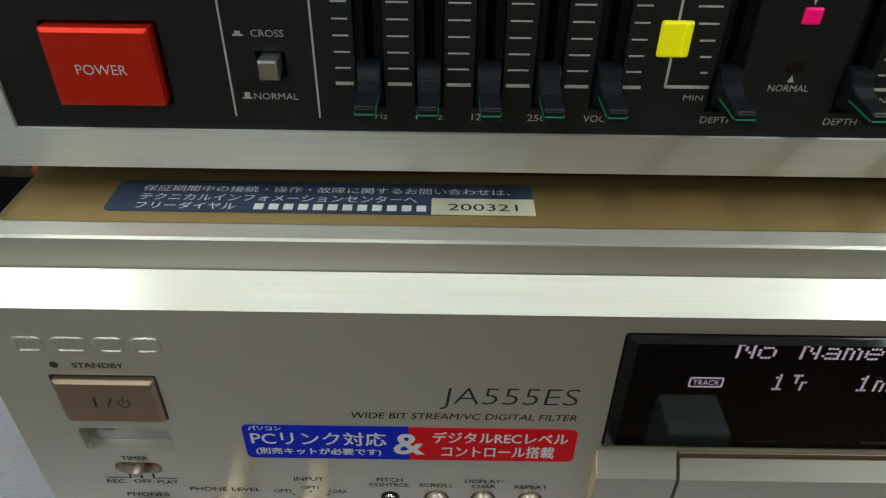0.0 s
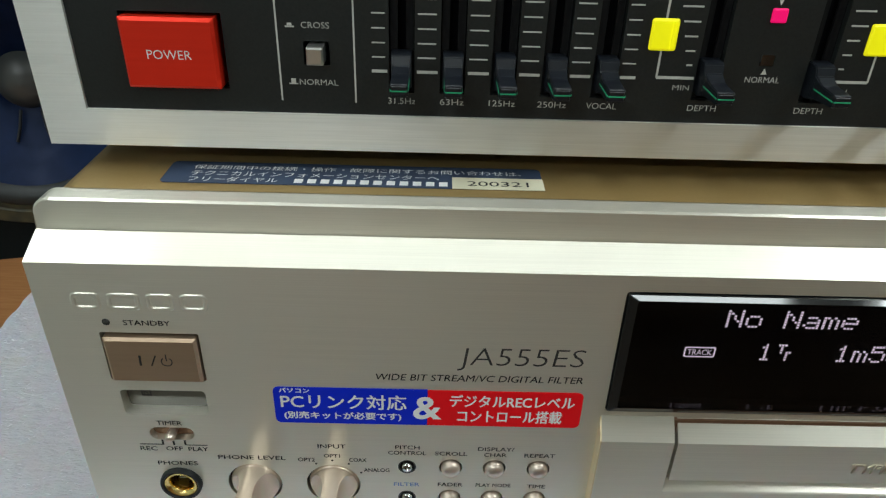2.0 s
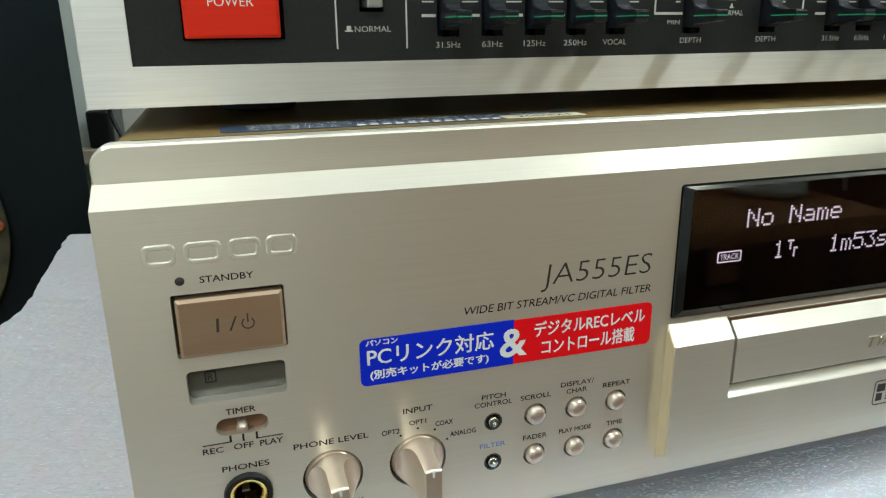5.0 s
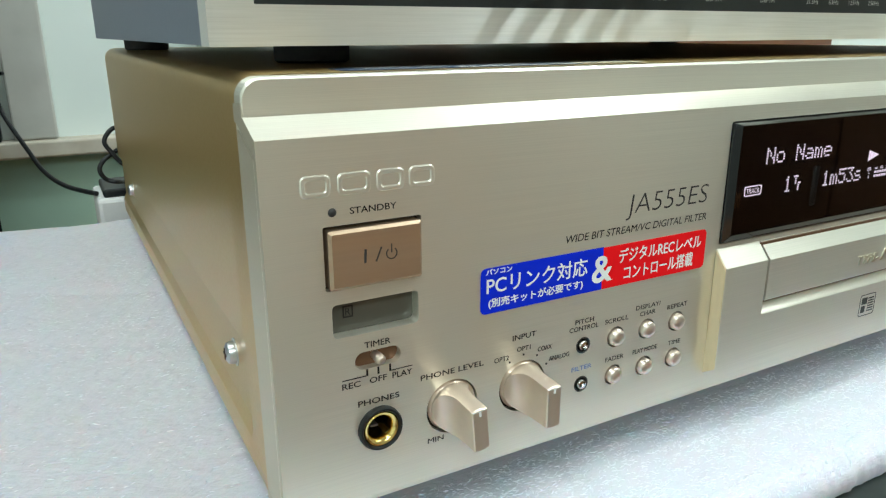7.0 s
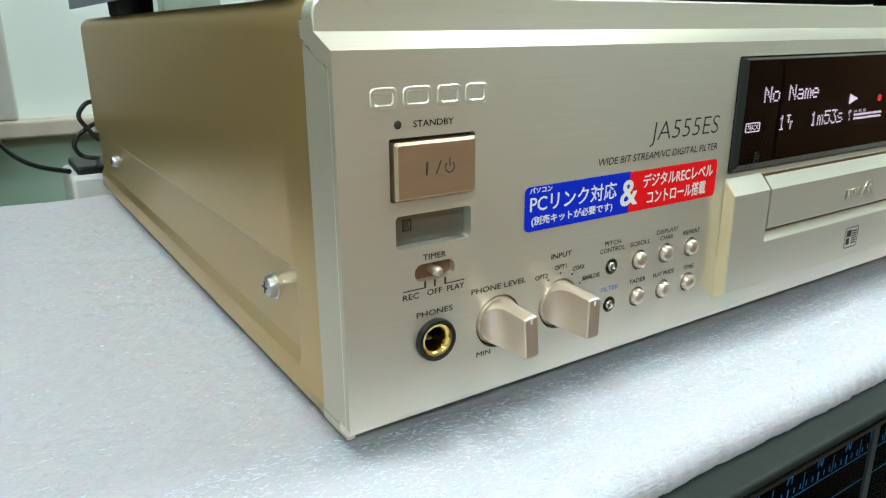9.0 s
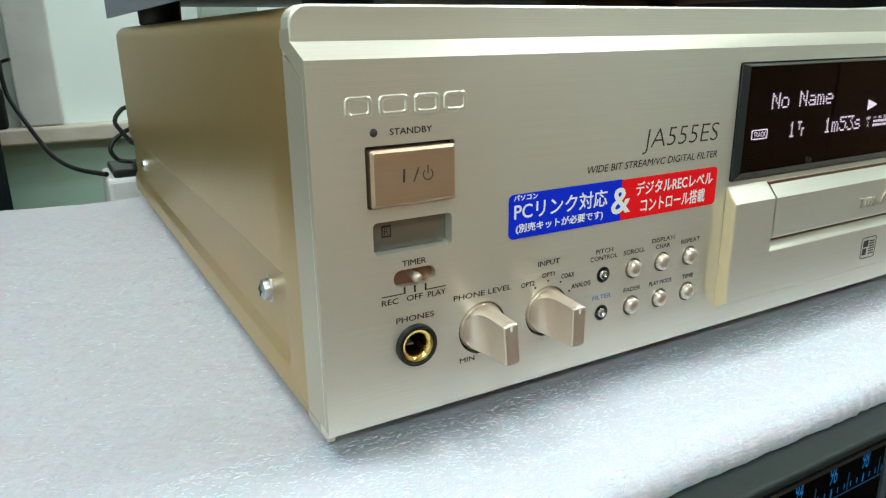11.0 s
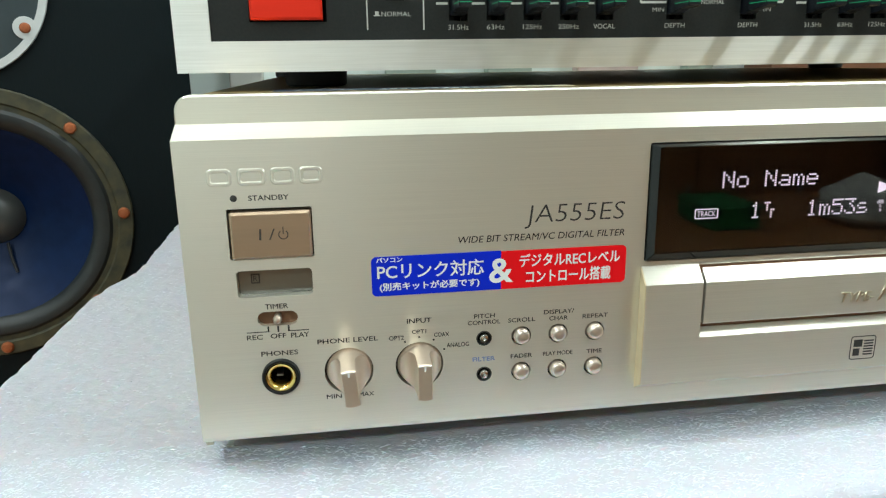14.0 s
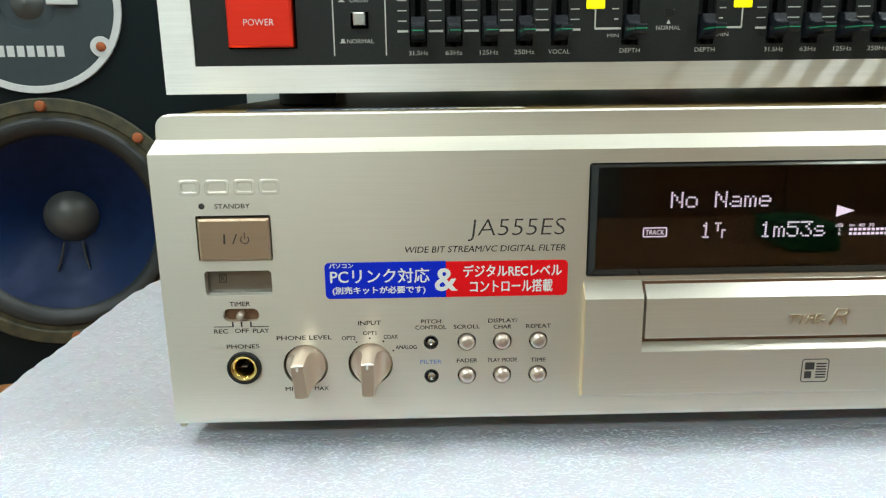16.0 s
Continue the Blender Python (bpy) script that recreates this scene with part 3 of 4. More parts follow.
def side_screw(y, z):
    bm = bmesh.new()
    spin(bm, [(0.01, -2.6), (2.0, -2.5), (3.2, -1.8), (3.5, -0.6), (3.5, 0.2), (4.3, 0.3), (4.3, 1.0)], (2.7, y, z), "x", 28)
    s = part("side_screw", bm, steel, deck, "bright cross-head screw", smooth=True)
    # Dark bars on the head stand in for the shaded slot.
    cross = bmesh.new()
    box(cross, -0.05, 0.5, y - 1.8, y + 1.8, z - 0.35, z + 0.35)
    box(cross, -0.05, 0.5, y - 0.35, y + 0.35, z - 1.8, z + 1.8)
    part("cross_slot", cross, shaded_recess, s)


side_screw(56.5, 30.0)
side_screw(325, 28.8)
for fx_ in (52, W - 52):
    for fy_ in (48, 330):
        part("foot", spin(bmesh.new(), [(22, -5.2), (24, -3.5), (24, 5.5), (21, 7.2)], (fx_, fy_, 0), "z", 32), black_rubber, deck, "black rubber foot", smooth=True)

# maker's mark: four plain engraved blocks
mark = bmesh.new()
for x0, x1 in ((8.6, 15.6), (17.0, 25.0), (26.2, 33.2), (34.2, 41.0)):
    loops = [[mark.verts.new((px, yy, pz)) for px, pz in rr(x0 + d, x1 - d, 87.0 + d, 92.1 - d, r, 4)] for d, r, yy in ((0.0, 1.4, 0.02), (0.35, 1.2, -0.22), (0.95, 0.8, -0.22), (1.3, 0.6, 0.02))]
    for u, v in zip(loops, loops[1:]):
        for k in range(len(u)):
            mark.faces.new((u[k], u[(k + 1) % len(u)], v[(k + 1) % len(u)], v[k]))
part("maker_mark", mark, champagne, deck, "embossed plain blocks")

part("standby_lamp", spin(bmesh.new(), [(0.01, -0.35), (0.7, -0.25), (1.0, 0.0), (1.0, 0.5)], (15.6, 0, 83.5), "y", 20), print_grey, deck, "unlit dark standby lamp", smooth=True)
lettering("printed_word", "STANDBY", (19.7, 31.0, 82.7, 84.2), print_black, deck, stroke=0.035)

# The well is coloured dark for the shadow line round the button.
part("button_well", plate(bmesh.new(), rr(12.6, 37.9, 64.8, 81.0), [], 2.3, 1.0, True), shaded_recess, deck)
power = part("power_button", cushion(bmesh.new(), rr(14.0, 36.9, 65.7, 79.5, 0.5, 3), -1.5, 5.0, 0.7), copper_gold, deck, "rose gold power button")
lettering("printed_glyph", "I / ", (22.0, 26.6, 71.3, 74.6), print_grey, power, y=-1.54, slant=0.05)
glyph = bmesh.new()
gp = [(28.9 + 1.45 * math.cos(radians(a)), 72.7 + 1.45 * math.sin(radians(a))) for a in range(125, 416, 15)]
gi = [(28.9 + 1.15 * math.cos(radians(a)), 72.7 + 1.15 * math.sin(radians(a))) for a in range(415, 124, -15)]
plate(glyph, gp + gi, [], -1.54, 0.06)
box(glyph, 28.75, 29.05, -1.54, -1.48, 72.9, 75.0)
part("power_symbol", glyph, print_grey, power)

part("sensor_frame", plate(bmesh.new(), rr(13.0, 37.7, 52.4, 63.1), [rr(14.4, 36.3, 53.6, 61.9, 1.2, 4)], 2.41, 1.2), champagne, deck)
part("sensor_window", plate(bmesh.new(), rr(13.9, 36.8, 53.1, 62.4), [], 3.4, 1.0, True), lens_grey, deck, "smoky grey remote sensor window")
part("sensor_emblem", plate(bmesh.new(), rr(18.1, 20.7, 57.0, 60.0), [rr(18.45, 20.35, 57.35, 59.65)], 3.3, 0.08), print_black, deck)
lettering("printed_glyph", "R", (18.75, 20.05, 57.6, 59.4), print_black, deck, y=3.3)

lettering("printed_word", "TIMER", (21.9, 28.6, 49.8, 51.3), print_black, deck, stroke=0.035)
part("slide_slot", plate(bmesh.new(), rr(18.9, 31.8, 43.9, 49.4), [], 2.2, 0.8, True), slot_bronze, deck, "bronze switch slot")
part("slide_knob", spin(bmesh.new(), [(0.01, -2.6), (0.8, -2.4), (1.25, -1.7), (1.35, -0.8), (1.1, 2.2)], (25.3, 0, 46.7), "y", 20), button_pearl, deck, "small round slide switch knob", smooth=True)
part("printed_bracket", bars([(16.0, 22.5, 42.5, 42.75), (22.1, 22.6, 42.5, 44.3), (25.0, 25.5, 42.4, 44.3), (28.1, 28.6, 42.5, 44.3), (28.1, 34.3, 42.4, 42.65)], -0.05), print_black, deck)
lettering("printed_word", "REC", (15.9, 20.5, 40.3, 41.8), print_black, deck, stroke=0.035)
lettering("printed_word", "OFF", (22.9, 27.4, 40.4, 41.9), print_black, deck, stroke=0.035)
lettering("printed_word", "PLAY", (28.9, 34.2, 40.3, 41.8), print_black, deck, stroke=0.035)
lettering("printed_word", "PHONES", (19.7, 30.6, 34.8, 36.3), print_black, deck, stroke=0.035)

jack = part("headphone_jack", spin(bmesh.new(), [(4.7, 1.0), (4.7, -1.2), (5.0, -1.6), (5.5, -1.6), (5.75, -1.1), (5.75, 1.0)], (25.1, 0, 28.0), "y", 40, False), black_satin, deck, "black rimmed headphone jack", smooth=True)
part("brass_ring", spin(bmesh.new(), [(3.0, 8.0), (3.0, 0.2), (3.3, -0.6), (3.9, -1.2), (4.4, -1.3), (4.75, -0.9), (4.75, 1.0)], (25.1, 0, 28.0), "y", 40, False), brass, jack, "polished brass ring", smooth=True)
part("jack_hole", spin(bmesh.new(), [(3.6, 7.5), (3.6, 8.0)], (25.1, 0, 28.0), "y", 24), cavity_black, jack)
part("contact_spring", boxed(23.6, 25.4, 2.0, 7.0, 27.2, 27.7), steel, jack)

lettering("printed_word", "PHONE LEVEL", (36.6, 55.0, 37.5, 39.0), print_black, deck, stroke=0.035)
lettering("printed_word", "INPUT", (64.1, 71.7, 42.3, 43.8), print_black, deck, stroke=0.035)
lettering("printed_word", "OPT1", (65.6, 70.0, 38.8, 40.1), print_black, deck, stroke=0.035)
lettering("printed_word", "OPT2", (58.4, 63.0, 37.1, 38.5), print_black, deck, stroke=0.035)
lettering("printed_word", "COAX", (72.5, 77.2, 37.3, 38.7), print_black, deck, stroke=0.035)
lettering("printed_word", "ANALOG", (76.4, 83.5, 33.5, 34.9), print_black, deck, stroke=0.035)
lettering("printed_word", "MIN", (38.4, 43.0, 19.1, 20.5), print_black, deck, stroke=0.035)
lettering("printed_word", "MAX", (48.4, 53.1, 19.1, 20.5), print_black, deck, stroke=0.035)
dots = bmesh.new()
for dx, dz in ((63.3, 36.3), (67.8, 37.6), (72.3, 36.4), (75.6, 33.0)):
    plate(dots, circle(dx, dz, 0.32, 10), [], -0.05, 0.05)
part("printed_dots", dots, print_black, deck)


def rotary_knob(cx, cz, turn):
    """A round skirt that runs out into an upright blade, hollowed on both flanks."""
    bm = bmesh.new()
    n = 48
    rings = []
    reach = 14.0
    stations = [0.0, 0.03, 0.06, 0.08, 0.10, 0.13, 0.17, 0.22, 0.28, 0.35, 0.43, 0.52, 0.62, 0.75, 0.88, 0.97, 1.0]
    for t in stations:
        y = 0.8 - t * (reach + 0.8)
        r = 7.1 - 0.5 * min(1.0, t / 0.06) - 0.75 * t - (0.25 if t == 1.0 else 0.0)
        f = min(1.0, max(0.0, (t - 0.08) / 0.48))
        half = 6.6 - 4.45 * math.sqrt(max(0.0, 1 - (1 - f) ** 2)) if t > 0.08 else 9.0
        half -= 0.2 if t == 1.0 else 0.0
        bend = math.asin(min(1.0, half / r))
        ring = []
        if half >= r:
            angles = [2 * math.pi * (k + 0.5) / n for k in range(n)]
            ring = [bm.verts.new((r * math.sin(a_), y, r * math.cos(a_))) for a_ in angles]
        else:
            q = n // 4
            for k in range(q):
                a_ = -bend + 2 * bend * k / (q - 1)
                ring.append(bm.verts.new((r * math.sin(a_), y, r * math.cos(a_))))
            top = r * math.cos(bend)
            for k in range(q):
                ring.append(bm.verts.new((half, y, top - 2 * top * (k + 1) / (q + 1))))
            for k in range(q):
                a_ = bend - 2 * bend * k / (q - 1)
                ring.append(bm.verts.new((r * math.sin(a_), y, -r * math.cos(a_))))
            for k in range(q):
                ring.append(bm.verts.new((-half, y, -top + 2 * top * (k + 1) / (q + 1))))
        if half >= r:
            ring = ring[-n // 8:] + ring[:-n // 8]
        rings.append(ring)
    for a, b in zip(rings, rings[1:]):
        for k in range(n):
            bm.faces.new((a[k], a[(k + 1) % n], b[(k + 1) % n], b[k]))
    bm.faces.new(rings[-1])
    bm.faces.new(rings[0][::-1])
    bmesh.ops.rotate(bm, cent=(0, 0, 0), matrix=Matrix.Rotation(radians(turn), 3, "Y"), verts=bm.verts[:])
    bmesh.ops.translate(bm, vec=(cx, 0, cz + 0.2), verts=bm.verts[:])
    k = part("rotary_knob", bm, knob_gold, deck, "satin gold blade knob", smooth=True, crease=24)
    m = Matrix.Translation((cx, 0, cz + 0.2)) @ Matrix.Rotation(radians(turn), 4, "Y")
    mark_ = bmesh.new()
    box(mark_, -0.3, 0.3, -14.1, -13.9, 3.9, 5.3)
    box(mark_, -1.9, 1.9, -14.02, -13.4, 5.2, 5.42)
    bmesh.ops.transform(mark_, matrix=m, verts=mark_.verts[:])
    part("pointer_mark", mark_, print_pale, k, "white pointer mark")
    part("knob_well", spin(bmesh.new(), [(7.9, 2.3), (7.9, 2.9)], (cx, 0, cz), "y", 32), shaded_recess, k)


rotary_knob(45.9, 28.0, -5)
rotary_knob(67.9, 28.2, 0)


def mini_jack(cx, cz):
    j = part("recessed_trimmer", spin(bmesh.new(), [(2.5, 2.4), (2.5, -0.1), (2.25, -0.15), (1.9, 0.3), (1.9, 2.4)], (cx, 0, cz), "y", 24, False), gunmetal, deck, "gunmetal ringed recessed control", smooth=True)
    part("trimmer_stem", spin(bmesh.new(), [(0.01, -0.4), (0.55, -0.9), (1.25, -0.8), (1.6, -0.2), (1.6, 2.4)], (cx, 0, cz), "y", 18), chrome, j, "dark chrome stem", smooth=True)
    part("trimmer_well", spin(bmesh.new(), [(2.7, 2.3), (2.7, 2.6)], (cx, 0, cz), "y", 18), cavity_black, j)


mini_jack(88.4, 35.7)
mini_jack(88.4, 23.5)
for bx in (100.5, 112.6, 124.8):
    for bz in (35.7, 23.5):
        b_ = part("round_button", spin(bmesh.new(), [(0.01, -2.1), (1.2, -2.03), (2.1, -1.75), (2.55, -1.15), (2.7, -0.4), (2.7, 2.2)], (bx, 0, bz), "y", 28), button_pearl, deck, "round pearl gold push button", smooth=True)
        # Near-black disc stands in for the shade in the ring gap.
        part("gap_shade", spin(bmesh.new(), [(3.4, 2.2), (3.4, 2.6)], (bx, 0, bz), "y", 24), cavity_black, b_)
for word, cx, cz, wide in (("PITCH", 88.5, 43.2, 6.6), ("CONTROL", 88.4, 41.1, 10.4), ("SCROLL", 100.5, 41.1, 8.8), ("DISPLAY/", 112.7, 43.1, 9.9), ("CHAR", 112.6, 40.9, 6.1), ("REPEAT", 124.8, 40.9, 8.4),
                           ("FADER", 100.6, 28.9, 7.0), ("PLAY MODE", 112.7, 28.9, 9.8), ("TIME", 124.9, 28.7, 5.1)):
    centred("printed_word", word, cx, cz, wide, 1.4, print_black, deck, stroke=0.03)
centred("printed_word", "FILTER", 88.3, 28.7, 7.2, 1.35, print_blue, deck, stroke=0.05)

lettering("printed_model", "JA555ES", (101.0, 132.9, 70.6, 77.9), print_grey, deck, slant=0.11, bold=-0.014)
lettering("printed_line", "WIDE BIT STREAM/VC DIGITAL FILTER", (80.4, 133.2, 67.0, 69.1), print_black, deck, slant=0.16, stroke=0.015)


# centre block with the tray door
def block_profile():
    return [(0.4, 14.2), (-4.5, 17.4), (-4.5, 51.3), (-0.3, 56.4), (1.5, 56.4), (1.5, 14.2)]


blk = bmesh.new()
sweep_x(blk, block_profile(), 139.6, 158.8)
sweep_x(blk, block_profile(), W - 158.8, W - 139.6)
sweep_x(blk, [(0.4, 14.2), (-4.5, 17.4), (-4.5, 32.6), (-4.2, 33.0), (-1.6, 35.0), (1.5, 35.0), (1.5, 14.2)], 158.8, W - 158.8)
bmesh.ops.remove_doubles(blk, verts=blk.verts[:], dist=0.001)
part("centre_block", blk, champagne, deck, "raised brushed centre section")
# Thin strip, more golden than the block, on the left side only.
side = bmesh.new()
sweep_x(side, [(0.0, 14.6), (-4.3, 17.5), (-4.3, 51.2), (-0.2, 56.1)], 139.25, 139.62)
part("block_edge", side, edge_gold, deck, "golden left edge of the centre section")
part("tray_gap", boxed(158.8, W - 158.8, -1.2, 1.0, 35.0, 56.2), slot_bronze, deck)
door = bmesh.new()
sweep_x(door, [(-1.0, 37.2), (-4.3, 37.2), (-4.6, 37.6), (-4.6, 51.2), (-0.4, 56.3), (-0.2, 56.3)], 159.7, W - 159.7)
door_ob = part("tray_door", door, champagne, deck, "brushed champagne disc tray door")
lettering("raised_word", "TYPE-", (207.8, 219.8, 41.6, 44.9), polished_champagne, door_ob, y=-4.75, slant=0.25, label="embossed lettering", relief=0.18)
lettering("raised_word", "R", (221.2, 227.8, 41.6, 46.6), polished_champagne, door_ob, y=-4.75, slant=0.25, bold=-0.015, relief=0.18)
emblem = bmesh.new()
plate(emblem, rr(213.8, 223.2, 20.4, 28.9, 1.0, 3), [rr(214.1, 222.9, 20.7, 28.6, 0.8, 3)], -4.56, 0.06)
badge = part("format_emblem", emblem, print_grey, deck, "small grey printed emblem of plain blocks")
for x0, x1, z0, z1 in ((215.0, 218.2, 25.0, 27.6), (215.0, 217.4, 21.8, 24.4)):
    part("emblem_block", boxed(x0, x1, -4.56, -4.5, z0, z1), print_grey, badge)
for k in range(6):
    part("emblem_bar", boxed(218.8, 222.3, -4.56, -4.5, 21.9 + k * 0.98, 22.4 + k * 0.98), print_grey, badge)

# display: smoked glass slab before a dark cavity with lit segments
disp = part("display_cavity", bmesh.new(), cavity_black, deck)
cav = bmesh.new()
box(cav, 136, W - 136, 12.5, 14.0, 52.0, 100.5)
for c_ in ((136, W - 136, 2.6, 12.5, 51, 52), (136, W - 136, 2.6, 12.5, 98.6, 99.6), (135, 136, 2.6, 12.5, 52, 99), (W - 136, W - 135, 2.6, 12.5, 52, 99)):
    box(cav, *c_)
cav.to_mesh(disp.data)
disp.data.transform(Matrix.Scale(MM, 4))
rim = bmesh.new()
win = rr(142.6, W - 142.6, 60.8, 94.4, 0.3, 2)
rim_out, rim_in = rr(140.3, W - 140.3, 58.0, 95.5, 0.3, 2), win
ra, rb, rc = [[rim.verts.new((px, y, pz)) for px, pz in ring] for ring, y in ((rim_out, 1.2), (rr(140.7, W - 140.7, 58.4, 95.1, 0.3, 2), -0.6), (win, -2.0))]
rd = [rim.verts.new((px, 0.8, pz)) for px, pz in win]
for s_, t_ in ((ra, rb), (rb, rc), (rc, rd)):
    for k in range(len(s_)):
        rim.faces.new((s_[k], s_[(k + 1) % len(s_)], t_[(k + 1) % len(s_)], t_[k]))
part("display_rim", rim, black_gloss, deck, "bevelled glossy black display rim")
part("display_glass", boxed(142.6, W - 142.6, -1.9, -0.9, 60.8, 94.4), glass, deck, "smoked black display glass")

DOTS = {
    "N": "10001 11001 10101 10101 10011 10001 10001", "o": "00000 00000 01110 10001 10001 10001 01110",
    "a": "00000 00000 01110 00001 01111 10001 01111", "m": "00000 00000 11010 10101 10101 10101 10101",
    "e": "00000 00000 01110 10001 11111 10000 01110", "1": "00100 01100 00100 00100 00100 00100 01110",
    "T": "11111 00100 00100 00100 00000 00000 00000", "r": "00000 00000 00000 10110 11001 10000 10000",
    "5": "11111 10000 11110 00001 00001 10001 01110", "3": "11111 00010 00100 00010 00001 10001 01110",
    "s": "00000 00000 01110 10000 01110 00001 11110", "t": "11100 01000 01000 01011 00010 00010 00010",
    " ": "00000 00000 00000 00000 00000 00000 00000",
}


def dot_word(text, x, z, pitch_x, pitch_z, advance, y=10.0):
    bm = bmesh.new()
    for i, ch in enumerate(text):
        for r, line in enumerate(DOTS[ch].split()):
            for c, bit in enumerate(line):
                if bit == "1":
                    cx, cz = x + i * advance + c * pitch_x, z - r * pitch_z
                    box(bm, cx - pitch_x * 0.35, cx + pitch_x * 0.35, y, y + 0.1, cz - pitch_z * 0.35, cz + pitch_z * 0.35)
    part("lit_characters", bm, vfd_glow, disp, "lit pinkish white dot characters")


dot_word("No Name", 170.8, 83.9, 0.88, 0.80, 5.02)
dot_word("1t", 181.6, 73.2, 0.80, 0.80, 4.9)
dot_word("1m53s", 202.2, 73.2, 0.84, 0.80, 4.70)
part("lit_frame", plate(bmesh.new(), rr(161.5, 169.8, 68.7, 72.1, 0.5, 3), [rr(161.85, 169.45, 69.05, 71.75, 0.4, 3)], 10.0, 0.1, True), vfd_glow, disp)
lettering("lit_word", "TRACK", (162.4, 168.9, 69.5, 71.3), vfd_glow, disp, y=10.0)
part("play_arrow", plate(bmesh.new(), [(227.8, 74.9), (234.0, 76.9), (227.8, 78.9)], [], 10.0, 0.1, True), vfd_glow, disp)
part("level_bars", bars([(233.0 + i * 1.55, 234.1 + i * 1.55, z0, z0 + 0.9) for i in range(14) for z0 in (68.4, 69.9)], 10.0), vfd_glow, disp)
lettering("lit_word", "dB", (228.0, 230.6, 71.2, 72.5), vfd_glow, disp, y=10.0)
lettering("lit_word", "∞  40  30", (232.8, 241.5, 71.2, 72.4), vfd_glow, disp, y=10.0)
lettering("lit_word", "L", (229.3, 230.2, 69.9, 70.9), vfd_glow, disp, y=10.0)
lettering("lit_word", "R", (229.3, 230.2, 68.3, 69.3), vfd_glow, disp, y=10.0)
part("record_lamp", plate(bmesh.new(), circle(251.2, 76.2, 1.4, 16), [], 10.0, 0.1, True), vfd_red, disp, "lit red record dot")

# promotional sticker on the panel
promo = thing("promo_sticker", (94, 0, 51.8), "blue and red glossy promotional sticker on the deck front", "sticker")
part("blue_half", plate(bmesh.new(), rr(53.8, 93.7, 51.7, 64.1, 1.6, 5, (1, 0, 0, 1)), [], -0.14, 0.12), sticker_blue, promo)
part("red_half", plate(bmesh.new(), rr(93.7, 134.1, 51.7, 63.9, 1.6, 5, (0, 1, 1, 0)), [], -0.14, 0.12), sticker_red, promo)
for word, span, b in (("パソコン", (55.4, 63.2, 62.3, 63.8), 0.0), ("PCリンク対応", (55.6, 88.2, 56.9, 61.9), 0.0), ("(別売キットが必要です)", (56.2, 86.8, 53.0, 55.8), 0.0),
                      ("デジタルRECレベル", (99.5, 132.0, 58.5, 62.6), 0.0), ("コントロール搭載", (101.7, 129.1, 53.1, 57.4), 0.0)):
    lettering("printed_line", word, span, print_pale, promo, y=-0.2, bold=b, label="white printed words", stroke=0.09)
lettering("printed_line", "&", (89.9, 97.5, 53.8, 61.7), print_pale, promo, y=-0.2, bold=0.02)

# service sticker on the top of the deck
serv = thing("service_sticker", (74, 24, 112.4), "slate blue service sticker with cream number label on gold cover", "sticker")
TOPZ = 112.36


def flat_plate(outline, z):
    bm = plate(bmesh.new(), outline, [], 0, 0.12, True)
    for v in bm.verts:
        v.co = (v.co.x, v.co.z, z - v.co.y)
    return bm


part("sticker_body", flat_plate(rr(27.0, 121.3, 18.4, 31.0, 1.5, 4), TOPZ + 0.1), sticker_navy, serv)
part("number_label", flat_plate(rr(98.6, 121.4, 18.3, 24.8), TOPZ + 0.2), sticker_cream, serv)
lettering("printed_number", "200321", (102.3, 117.6, 19.9, 22.6), print_black, serv, y=TOPZ + 0.25, flat="z")
lettering("printed_line", "保証期間中の接続・操作・故障に関するお問い合わせは、", (33.0, 116.4, 26.4, 28.9), print_pale, serv, y=TOPZ + 0.15, flat="z")
lettering("printed_line", "テクニカルインフォメーションセンターへ", (33.4, 95.4, 22.7, 25.4), print_pale, serv, y=TOPZ + 0.15, flat="z")
lettering("printed_line", "フリーダイヤル", (33.6, 55.5, 19.3, 22.0), print_pale, serv, y=TOPZ + 0.15, flat="z")
for i in range(12):
    part("printed_bar", bars([(59.6 + i * 3.25, 61.7 + i * 3.25, 19.5, 21.8)], TOPZ + 0.15, "z"), print_pale, serv)

# ---------------------------------------------------------------- equaliser on top of the deck
EY = 27.3
eq = thing("graphic_equalizer", (215, 200, 112.4), "silver framed graphic equalizer with a charcoal panel on the deck", "equalizer")
EL, ER, EB, ET = -1.6, 433.6, 118.0, 232.0
frame_bm = plate(bmesh.new(), rr(EL, ER, EB, ET), [rr(9.2, ER - 11.5, 127.3, ET - 9.5)], EY, 9.0)
part("front_frame", frame_bm, brushed_silver, eq, "brushed silver aluminium frame")
case = bmesh.new()
sweep_pts = [(EL + 0.6, EB + 0.2), (EL + 1.8, EB + 0.2), (EL + 1.8, 126.0), (ER - 1.8, 126.0), (ER - 1.8, EB + 0.2), (ER - 0.6, EB + 0.2), (ER - 0.6, ET - 0.2), (EL + 0.6, ET - 0.2)]
plate(case, sweep_pts, [], EY + 9.0, 364.0, True)
part("chassis", case, steel_paint, eq, "blue-grey painted steel case")

SLIDERS = [85.8, 97.95, 110.15, 122.3, 134.4, 158.9, 185.1, 209.4, 221.5, 233.7, 245.9, 258.0]
SZ0, SZ1 = 133.0, 164.1
eq_holes = [rr(s - 3.0, s + 3.0, SZ0, SZ1 + 0.5) for s in SLIDERS] + [rr(62.8, 68.9, 139.2, 144.8)] + [rr(20.9, 44.4, 132.9, 150.6)]
part("control_panel", plate(bmesh.new(), rr(9.2, ER - 11.5, 127.3, ET - 9.5), eq_holes, EY + 0.9, 2.0), eq_black, eq, "charcoal control panel")
